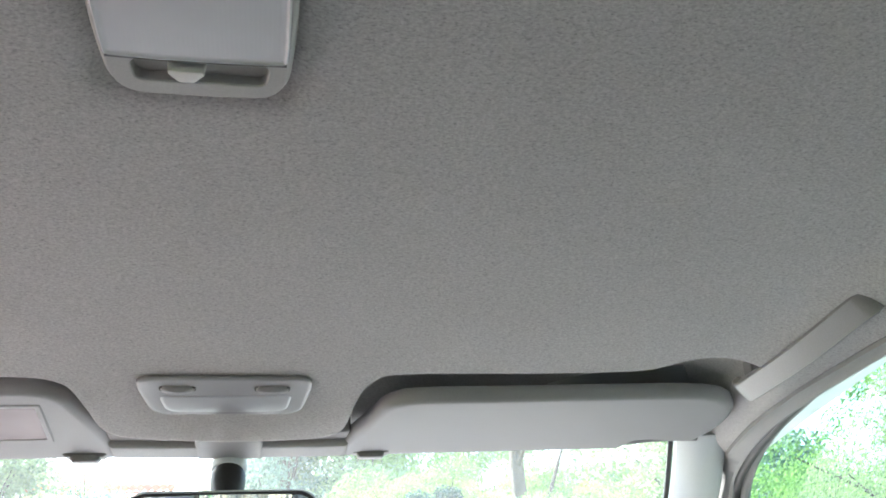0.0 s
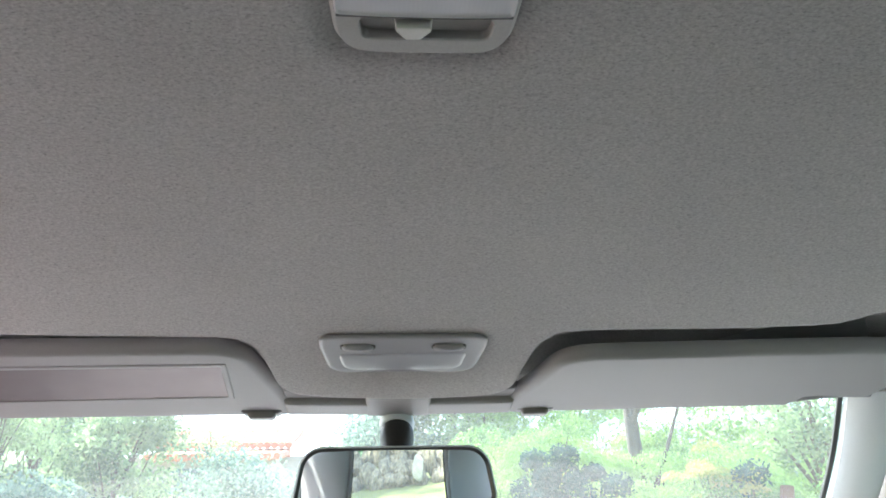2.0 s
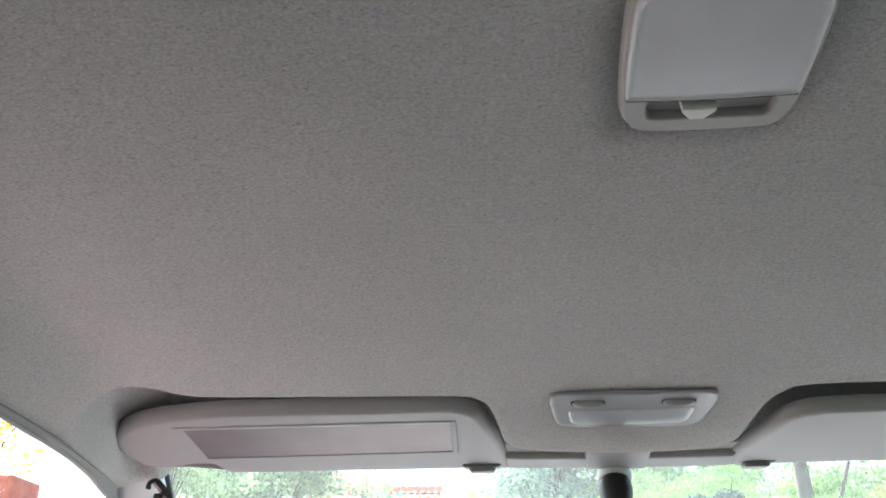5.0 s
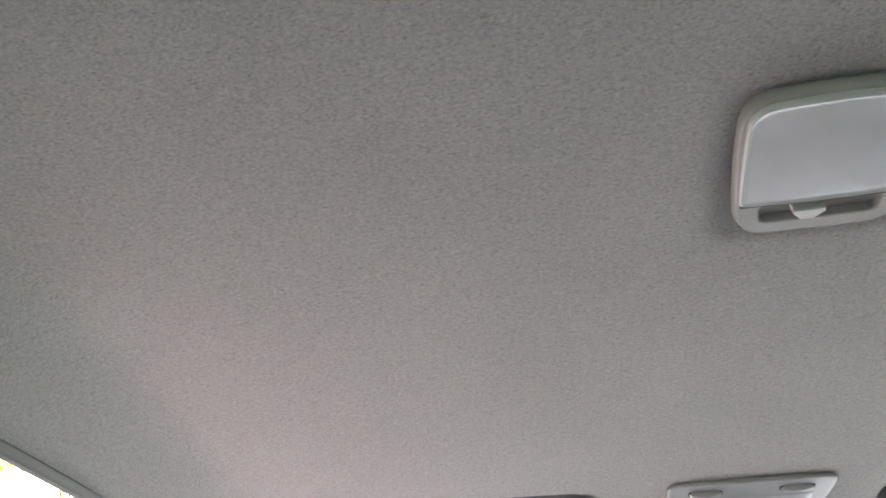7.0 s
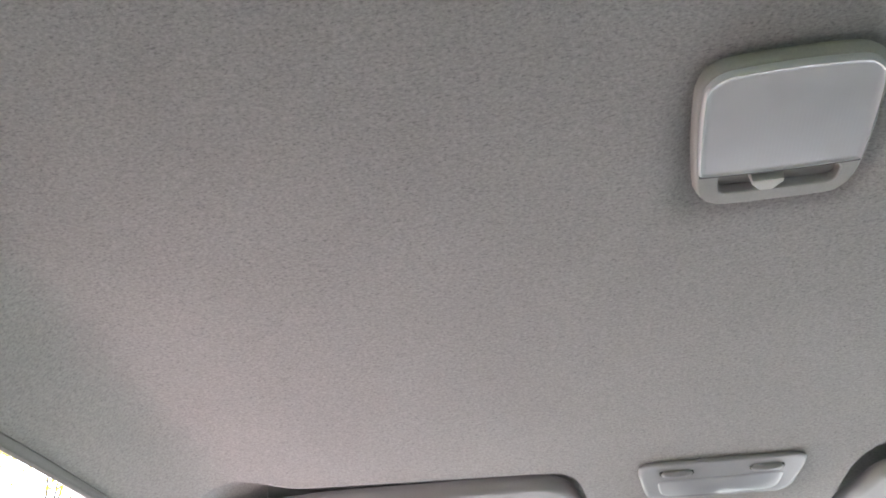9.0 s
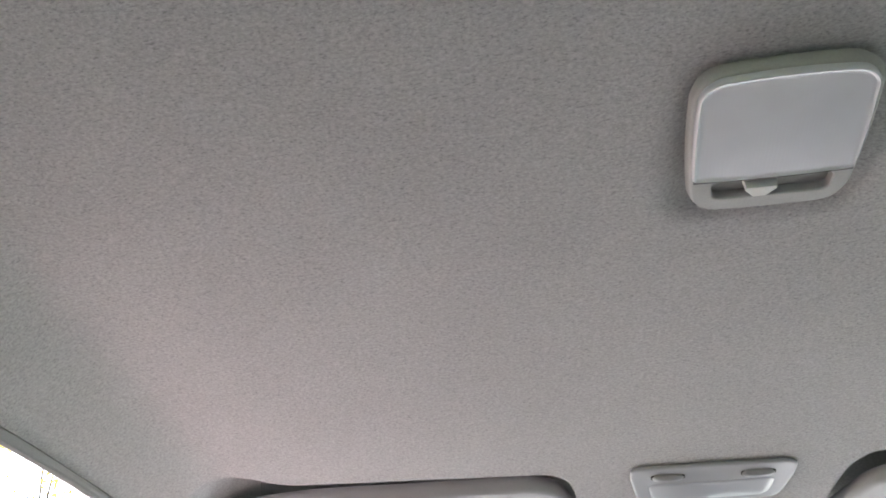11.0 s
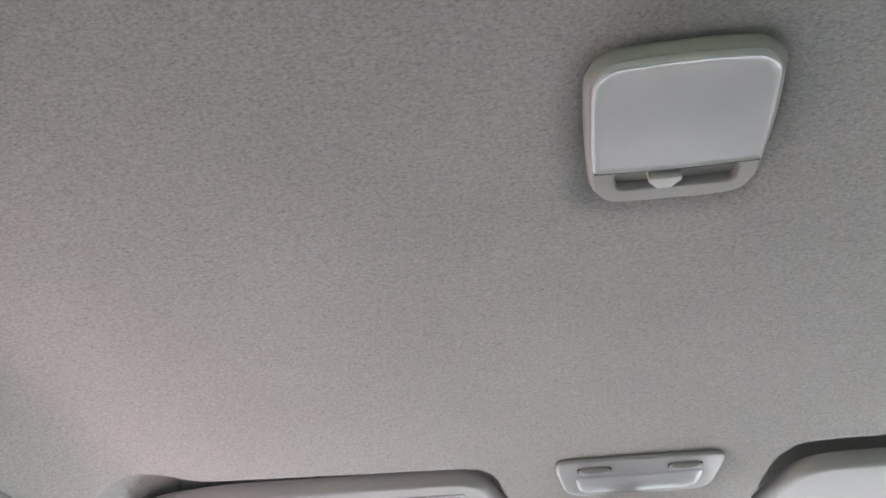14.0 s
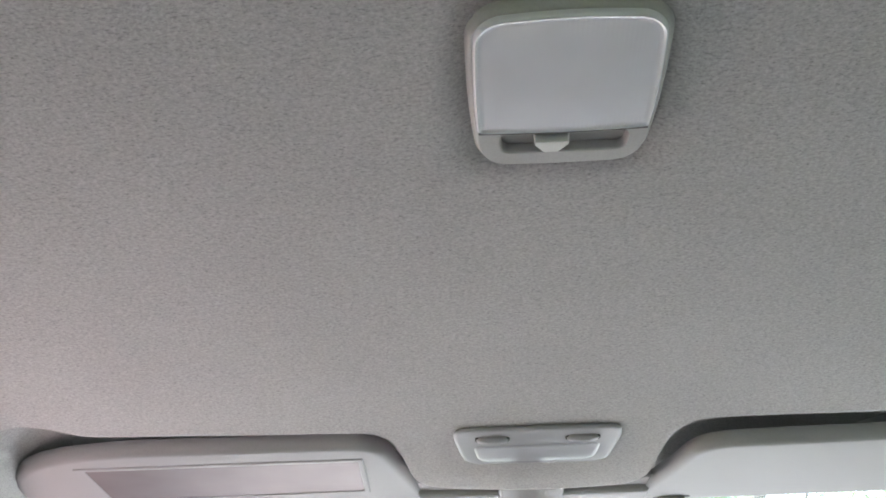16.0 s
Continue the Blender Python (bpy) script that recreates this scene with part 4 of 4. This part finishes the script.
bonnet = [[bm.verts.new((x, y, 0.86 - 0.05 * (y - 2.0) ** 1.5 - 0.10 * (x / 0.72) ** 4)) for x in (-0.72, -0.6, -0.4, -0.2, 0, 0.2, 0.4, 0.6, 0.72)] for y in (2.02, 2.3, 2.6, 2.9, 3.1)]
for a, b in zip(bonnet, bonnet[1:]):
    for k in range(8):
        bm.faces.new((a[k], a[k + 1], b[k + 1], b[k]))
bmesh.ops.solidify(bm, geom=bm.faces, thickness=0.01)
structure("bonnet", bm, BODY_PAINT, "unseen pale bonnet added to reflect sky onto the lining", "bonnet")
structure("parcel_shelf", box(-0.66, 0.66, -1.95, -1.25, 0.74, 0.77, 0.01), PANEL_CLOTH, "grey rear parcel shelf", "shelf")
bm = bmesh.new()
bmesh.ops.create_uvsphere(bm, u_segments=24, v_segments=16, radius=1)
for vert in bm.verts:
    vert.co = Vector((math.copysign(abs(vert.co.x) ** 0.7, vert.co.x) * 0.19, vert.co.y * 0.06, math.copysign(abs(vert.co.z) ** 0.7, vert.co.z) * 0.10))
bm.transform(Matrix.Translation((0.26, -1.02, 0.948)))
headrest = new("headrest", finish(bm, "headrest", PILLAR_TRIM))
tagged(headrest, "pale rounded rear seat headrest cover", "headrest")
structure("wall_rear", box(-0.70, 0.70, -1.30, -1.25, 0.25, 0.77, 0.01), PANEL_CLOTH, "grey rear seat back wall", "seat back")


def build_rear_window():
    bm = bmesh.new()
    bm.faces.new([bm.verts.new(p) for p in [(-0.55, -0.98, 1.36), (0.55, -0.98, 1.36), (0.64, -1.75, 0.88), (-0.64, -1.75, 0.88)]])
    g = structure("window_rear", bm, SIDE_GLASS, "clear sloping rear window glass", "rear window", smooth=False)
    g.visible_shadow = False


build_rear_window()


def build_seat(x):
    st = thing("front_seat", (x, 0.0, 0.25), "grey cloth front car seat", "car seat", "front seats")
    prof = [(-0.24, 0.0), (-0.25, 0.06), (-0.20, 0.10), (0.20, 0.10), (0.25, 0.06), (0.24, 0.0)]
    part("cushion", sweep([(0, 0.62, 0.16), (0, 0.50, 0.20), (0, 0.15, 0.16), (0, 0.05, 0.12)], prof), SEAT_CLOTH, st)
    bm = box(-0.24, 0.24, -0.07, 0.07, 0, 0.44, 0.05)
    bm.transform(Matrix.Translation((0, 0.02, 0.16)) @ Matrix.Rotation(radians(18), 4, "X"))
    part("backrest", bm, SEAT_CLOTH, st)


build_seat(-0.37)
build_seat(0.37)


# ---------------------------------------------------------------- outdoors
def build_ground():
    bm = bmesh.new()
    rings = [0, 3, 6, 10, 16, 25, 40, 70, 150, 400, 1500]
    prev = [bm.verts.new((0, 0, 0))]
    for r in rings[1:]:
        ring = []
        for k in range(48):
            a = 2 * math.pi * k / 48
            x, y = r * math.cos(a), r * math.sin(a)
            z = 0.10 * noise.noise((x * 0.1, y * 0.1, 0)) * min(1, r / 10)
            if y < -4:
                z += min(0.9, (-4 - y) * 0.09) + 0.06 * max(-7, min(7, x)) * min(1, (-4 - y) / 6)
            ring.append(bm.verts.new((x, y, z)))
        for k in range(48):
            if len(prev) == 1:
                bm.faces.new((prev[0], ring[k - 1], ring[k]))
            else:
                bm.faces.new((prev[k - 1], prev[k], ring[k], ring[k - 1]))
        prev = ring
    structure("ground", bm, GRASS, "sunlit lawn round the parked car", "lawn")


build_ground()
# unseen dark ground, added so less light bounces up into the cabin
structure("pavement", plate(rounded([(-5.5, -4.5, 1.5), (5.5, -4.5, 1.5), (6.0, 8.5, 2.0), (-6.0, 8.5, 2.0)], 8), [(0, -0.12), (0, -0.20)], lambda u, v, d: Vector((u, v, -0.12 - d))), UNSEEN_GROUND, "unseen dark ground added under the car to limit bounce light", "gravel")


# unseen reddish sheet, added to throw pink light onto the left lining
structure("pavement", plate(rounded([(-5.3, -3.0, 0.3), (-0.95, -3.0, 0.3), (-0.95, 5.5, 0.3), (-5.3, 5.5, 0.3)], 6), [(0, -0.2), (0, -0.14)], lambda u, v, d: Vector((u, v, -0.07 - d))), PINK_BOUNCE, "unseen reddish ground sheet added to bounce pink light inside", "paving")


def leaf_mesh(name, centres, sizes, mat, rng, droop=0.0, along=None):
    """Many small pointed leaves, each an island of two triangles folded along its rib."""
    n = len(centres)
    d = rng.normal(size=(n, 3))
    d[:, 2] -= droop
    if along is not None:
        d = along + 0.30 * d
    d /= np.linalg.norm(d, axis=1)[:, None]
    e = np.cross(d, rng.normal(size=(n, 3)))
    e /= np.linalg.norm(e, axis=1)[:, None] + 1e-9
    f = np.cross(d, e)
    s = sizes[:, None]
    v = np.stack([centres - d * s, centres + e * s * 0.42 + f * s * 0.12, centres + d * s, centres - e * s * 0.42 + f * s * 0.12], 1).reshape(-1, 3)
    me = bpy.data.meshes.new(name)
    i = np.arange(n) * 4
    tri = np.stack([i, i + 1, i + 2, i, i + 2, i + 3], 1).reshape(-1, 3)
    me.vertices.add(len(v))
    me.vertices.foreach_set("co", v.ravel())
    me.loops.add(tri.size)
    me.loops.foreach_set("vertex_index", tri.ravel())
    me.polygons.add(len(tri))
    me.polygons.foreach_set("loop_start", np.arange(0, tri.size, 3))
    me.update(calc_edges=True)
    me.materials.append(mat)
    return me


def tube(bm, path, radii, n=8):
    pts = [Vector(p) for p in path]
    loops = []
    for i, p in enumerate(pts):
        d = (pts[min(i + 1, len(pts) - 1)] - pts[max(i - 1, 0)]).normalized()
        a = d.orthogonal().normalized()
        b = d.cross(a)
        loops.append([bm.verts.new(p + (a * math.cos(2 * math.pi * k / n) + b * math.sin(2 * math.pi * k / n)) * radii[i]) for k in range(n)])
    for a, b in zip(loops, loops[1:]):
        off = min(range(n), key=lambda o: sum((a[k].co - b[(k + o) % n].co).length for k in range(n)))
        for k in range(n):
            bm.faces.new((a[k - 1], a[k], b[(k + off) % n], b[(k + off - 1) % n]))
    bm.faces.new(loops[0])
    bm.faces.new(loops[-1])


def build_tree(seed, at, height, spread, leaf, leaves, size, label, first=0.35, trunk_r=0.12, droop=0.2, bark=None, lean=(0, 0), clumps=26, category="tree", feather=False):
    rng = np.random.default_rng(seed)
    t = thing("tree" if category == "tree" else "shrub", (at[0], at[1], 0.0), label, category)
    bm = bmesh.new()
    steps = 7
    spine = [Vector((lean[0] * k / steps + rng.normal() * 0.03 * height / 5, lean[1] * k / steps + rng.normal() * 0.03 * height / 5, height * 0.92 * k / steps - 0.1)) for k in range(steps + 1)]
    tube(bm, spine, [trunk_r * (1 - 0.85 * k / steps) * (1.35 if k == 0 else 1) for k in range(steps + 1)], 10)
    centres = []
    for c in range(clumps):
        h = first + (1 - first) * rng.random() ** 0.8
        a = rng.random() * 2 * math.pi
        r = spread * (0.25 + 0.75 * rng.random()) * (1.1 - 0.75 * max(0, (h - first) / (1 - first)) ** 1.5)
        base = spine[min(steps, int(h * steps * 0.85))]
        tip = Vector((base.x + r * math.cos(a), base.y + r * math.sin(a), h * height + rng.normal() * 0.1))
        mid = (base + tip) / 2 + Vector((0, 0, 0.12 * r - droop * 0.2))
        tube(bm, [base, mid, tip], [trunk_r * 0.30, trunk_r * 0.18, trunk_r * 0.05], 6)
        centres.append((tip, spread * (0.22 + 0.22 * rng.random())))
    part("trunk", bm, bark or BARK, t, "rough brown bark")
    per = leaves // clumps
    pos = []
    for tip, rad in centres:
        q = rng.normal(size=(per, 3))
        q *= (rad * (0.35 + 0.65 * rng.random(per) ** 0.5) / np.linalg.norm(q, axis=1))[:, None]
        q[:, 2] *= 0.30 if feather else 0.65
        # feathery sprays hang lower towards their tips
        q[:, 2] -= (0.45 * (q[:, 0] ** 2 + q[:, 1] ** 2) / rad + 0.12 * rad * rng.random(per) ** 3) if feather else droop * rng.random(per) ** 2 * rad * 2
        pos.append(q + np.array(tip))
    pos = np.concatenate(pos)
    pos = pos[pos[:, 2] > 0.05]
    along = None
    if feather:
        along = pos * np.array((1, 1, 0))
        along = along / (np.linalg.norm(along, axis=1)[:, None] + 1e-6) * 0.8 - np.array((0, 0, 0.55))
    crown = new("crown", leaf_mesh("crown", pos, size * (0.6 + 0.8 * rng.random(len(pos))), leaf, rng, droop, along))
    crown.parent = t
    return t


def polar(az, dist):
    return (dist * math.sin(radians(az)), dist * math.cos(radians(az)))


# ahead, from left to right
build_tree(1, polar(-22.5, 12), 4.4, 1.1, LEAF_OLIVE, 8000, 0.042, "leafy green tree with thin pale branches", trunk_r=0.05, first=0.4)
build_tree(2, polar(-19.5, 11), 2.35, 1.5, LEAF_BLUE, 18000, 0.042, "bluish green bushy garden tree", first=0.15)
build_tree(3, polar(-15.9, 14), 4.3, 1.3, LEAF_OLIVE, 14000, 0.045, "light green garden tree with open crown", first=0.3, trunk_r=0.09)
build_tree(21, polar(-20.5, 15), 5.0, 1.6, LEAF_OLIVE, 12000, 0.05, "light green tree with open crown and dark trunk", first=0.4, trunk_r=0.065)
build_tree(4, polar(-8.6, 12), 2.8, 1.5, LEAF_BLUE, 16000, 0.04, "low bluish green garden shrub", first=0.1, category="shrub")
build_tree(5, polar(-2.5, 13), 2.4, 1.4, LEAF_OLIVE, 14000, 0.04, "light green garden shrub with yellow tips", first=0.1, category="shrub")
build_tree(22, polar(-3.2, 16), 3.7, 0.7, LEAF_YELLOW, 1500, 0.06, "slender shrub with yellow leaves", first=0.45, trunk_r=0.05, clumps=14, category="shrub")
build_tree(6, polar(1.0, 15), 5.2, 1.7, LEAF_BLUE, 17000, 0.048, "grey green slender tree behind the shrubs", first=0.2)
build_tree(7, polar(6, 15), 5.0, 1.9, LEAF_OLIVE, 17000, 0.05, "green garden tree with dense crown", first=0.2)
build_tree(8, polar(10, 9.5), 2.8, 1.25, LEAF_FEATHER, 64000, 0.017, "bright lime green feathery tree", first=0.74, droop=0.6, trunk_r=0.07, clumps=34, feather=True)
build_tree(23, polar(6.4, 7.9), 1.74, 0.75, LEAF_SHADE, 30000, 0.020, "dark bluish green shrub, shade put into its leaves", first=0.1, category="shrub")
build_tree(9, polar(15.5, 9.7), 7.5, 1.8, LEAF_FEATHER, 5000, 0.03, "tall tree with bare dark trunk and branches", first=0.36, trunk_r=0.115, droop=0.5, clumps=20, feather=True)
build_tree(10, polar(17.8, 9.8), 2.6, 1.45, LEAF_FEATHER, 80000, 0.017, "bright lime green drooping tree", first=0.70, droop=0.6, trunk_r=0.07, clumps=36, feather=True)
build_tree(24, polar(20, 14), 3.2, 1.8, LEAF_FEATHER, 40000, 0.028, "bright lime green spreading tree", first=0.4, droop=0.6, clumps=34, feather=True)
build_tree(11, polar(26, 14), 4.8, 2.0, LEAF_OLIVE, 17000, 0.05, "dark green leafy garden tree", first=0.15)
build_tree(25, polar(22.3, 9.0), 2.08, 0.6, LEAF_SHADE, 8000, 0.03, "bluish green shrub beside a timber post, shade put into its leaves", first=0.1, category="shrub")
build_tree(12, polar(32, 10), 2.6, 1.6, LEAF_FEATHER, 60000, 0.018, "bright green bushy shrub beside the car", first=0.1, category="shrub")
build_tree(13, polar(39, 9.5), 3.6, 1.9, LEAF_FEATHER, 60000, 0.02, "bright green leafy tree beside the car", first=0.3, droop=0.5, clumps=30, feather=True)
build_tree(14, polar(50, 9), 4.0, 2.2, LEAF_OLIVE, 18000, 0.042, "green leafy tree beside the car", first=0.15)
build_tree(15, polar(-34, 9.5), 4.4, 1.1, LEAF_YELLOW, 2600, 0.032, "tree with thin yellow autumn leaves", first=0.55, trunk_r=0.05)
build_tree(16, polar(-45, 10), 4.8, 1.6, LEAF_YELLOW, 2200, 0.06, "tree with thin yellow autumn leaves", first=0.5, trunk_r=0.07)


for az, dist, high, seed in ((8.5, 15, 4.6, 90), (13, 16.5, 5.2, 91), (18.5, 15.5, 4.8, 92), (21.5, 17, 5.6, 93)):
    build_tree(seed, polar(az, dist), high, 1.5, LEAF_FEATHER, 24000, 0.028, "light feathery green tree with gaps in its crown", first=0.45, trunk_r=0.022, droop=0.5, clumps=34, feather=True)
build_tree(26, polar(-10.6, 13.5), 4.2, 0.8, LEAF_OLIVE, 1600, 0.035, "slender pale tree with sparse leaves before the house", first=0.4, trunk_r=0.035, clumps=16)
# behind the first row, and a hedge added beside the car to block light
for k, (az, high) in enumerate([(-22, 5.6), (-18.5, 5.2), (-17.0, 4.2), (0.5, 4.6), (6.5, 4.9), (12, 4.3), (18, 4.2), (23.5, 4.4), (30, 5.2)]):
    build_tree(50 + k, polar(az, 20 + 0.7 * (k % 3)), high, 2.5, (LEAF_BLUE, LEAF_OLIVE, LEAF_LIME)[(k + (k > 4)) % 3], 9000, 0.10, "dense green tree at the back of the garden", first=0.08)
for k in range(4):
    build_tree(70 + k, (5.2 + 0.5 * (k % 2), 4.2 - 2.6 * k), 3.6, 1.8, (LEAF_OLIVE, LEAF_BLUE)[k % 2], 20000, 0.04, "dense green shrub of a hedge added to block light from the right", first=0.05, category="shrub")


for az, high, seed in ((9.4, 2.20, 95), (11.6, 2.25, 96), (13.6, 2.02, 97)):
    build_tree(seed, polar(az, 7.9), high, 0.45, LEAF_SHADE, 18000, 0.018, "dark bluish green undergrowth, shade put into its leaves", first=0.15, category="shrub", trunk_r=0.04)


build_tree(98, polar(20.3, 8.9), 2.42, 0.45, LEAF_GOLD, 4000, 0.015, "small shrub with golden feathery tips", first=0.86, trunk_r=0.03, clumps=12, category="shrub", feather=True)


def build_post():
    x, y = polar(24.0, 8.9)
    t = thing("timber_post", (x, y, 0), "weathered reddish timber post in the shrubbery", "post")
    bm = bmesh.new()
    tube(bm, [(0, 0, -0.2), (0.01, 0, 1.0), (0.0, 0.01, 1.9), (0.02, 0, 2.08)], [0.08, 0.075, 0.07, 0.06], 12)
    part("shaft", bm, RED_BARK, t)


build_post()


def build_house():
    x0, y0 = polar(-9.3, 30)
    h = thing("house", (x0, y0, 0), "low house with red terracotta tiled roofs", "house")
    part("wall", box(-5.5, 3.0, 0, 7, 0, 6.0, 0.0), RENDER_WALL, h, smooth=False)
    part("wall", box(-1.9, 1.7, -2.2, 0.05, 0, 5.65, 0.0), RENDER_WALL, h, smooth=False)

    def roof(xa, xb, ya, za, yb, zb):
        bm = bmesh.new()
        n = max(4, int((xb - xa) / 0.22))
        for k in range(n):
            xm = xa + (k + 0.5) * (xb - xa) / n
            tube(bm, [(xm, ya, za), (xm, yb, zb)], [0.115, 0.115], 8)
        tube(bm, [(xa, yb, zb), (xb, yb, zb)], [0.14, 0.14], 8)
        return bm
    part("roof", roof(-5.8, 2.0, -0.5, 6.25, 3.5, 7.4), ROOF_TILE, h, "red terracotta roof tiles")
    part("roof", roof(-2.1, 1.9, -2.6, 5.55, 0.0, 6.1), ROOF_TILE, h, "red terracotta porch tiles")
    for xa in (-1.2, 0.5):
        w = part("window", box(xa, xa + 0.9, -2.26, -2.15, 4.1, 5.3, 0.02), GLASS_DARK, h, "dark window pane")
        part("sill", box(xa - 0.08, xa + 0.98, -2.34, -2.15, 4.00, 4.10, 0.01), RENDER_WALL, w, "pale window sill")
        part("frame", box(xa + 0.42, xa + 0.48, -2.29, -2.25, 4.1, 5.3, 0.005), PILLAR_TRIM, w, "white window bar")


build_house()


def build_planter_wall():
    x, y = polar(-33.5, 7.5)
    t = thing("brick_planter", (x, y, 0), "red brick garden planter with pale flowers", "planter")
    part("wall", box(-1.6, 0.42, -0.2, 0.2, 0, 2.28, 0.02), ROOF_TILE, t, "red brick planter wall")
    rng = np.random.default_rng(7)
    pos = np.stack([rng.uniform(-1.6, 0.40, 900), rng.uniform(-0.25, -0.15, 900), 2.16 + rng.normal(size=900) * 0.07], 1)
    f = new("blossom", leaf_mesh("blossom", pos, 0.012 + 0.016 * rng.random(900), PETAL, rng))
    f.parent = t


build_planter_wall()


# behind the car: rock bank at the end of the lawn
def build_rocks():
    rng = np.random.default_rng(3)
    for k in range(260):
        x = rng.uniform(-5.5, 7)
        row = k % 5
        r = rng.uniform(0.22, 0.45)
        bm = bmesh.new()
        bmesh.ops.create_icosphere(bm, subdivisions=2, radius=1)
        off = rng.normal(size=3) * 10
        for v in bm.verts:
            v.co *= 0.8 + 0.35 * noise.noise(Vector(off) + v.co * 1.4)
        bm.transform(Matrix.Rotation(rng.uniform(0, 6), 4, "Z") @ Matrix.Diagonal((r, r * 0.8, r * rng.uniform(0.6, 1.0), 1)))
        ob = new("rock", finish(bm, "rock", ROCK, smooth=False))
        ob.location = (x, -13.0 - row * 0.32 + rng.normal() * 0.12, 0.84 + row * 0.20 + 0.06 * x)
        tagged(ob, "rough pale garden boulder in a rock bank", "rock", "rock bank")
    # one large upright slab stands out of the bank
    bm = bmesh.new()
    bmesh.ops.create_icosphere(bm, subdivisions=2, radius=1)
    for v in bm.verts:
        v.co = Vector([math.copysign(abs(c) ** 0.6, c) for c in v.co]) * (0.9 + 0.25 * noise.noise(v.co * 1.2))
    bm.transform(Matrix.Rotation(0.3, 4, "Y") @ Matrix.Diagonal((0.24, 0.14, 0.30, 1)))
    slab = new("rock", finish(bm, "rock", PALE_ROCK, smooth=False))
    slab.location = (0.78, -12.55, 1.12)
    tagged(slab, "large pale upright stone slab in the rock bank", "rock", "rock bank")


build_rocks()
for k in range(5):
    build_tree(30 + k, (-8 + 4 * k, -17), 4.6, 2.3, LEAF_OLIVE, 7000, 0.08, "green tree behind the rock bank", first=0.1)
# two trees out of view, added so their crowns shade the rocks
build_tree(40, (-2.9, -9.6), 7.0, 2.5, LEAF_OLIVE, 12000, 0.07, "unseen tree added to shade the rock bank", first=0.55, trunk_r=0.14)
build_tree(41, (-5.6, -9.4), 7.2, 2.5, LEAF_OLIVE, 12000, 0.07, "unseen tree added to shade the rock bank", first=0.55, trunk_r=0.14)
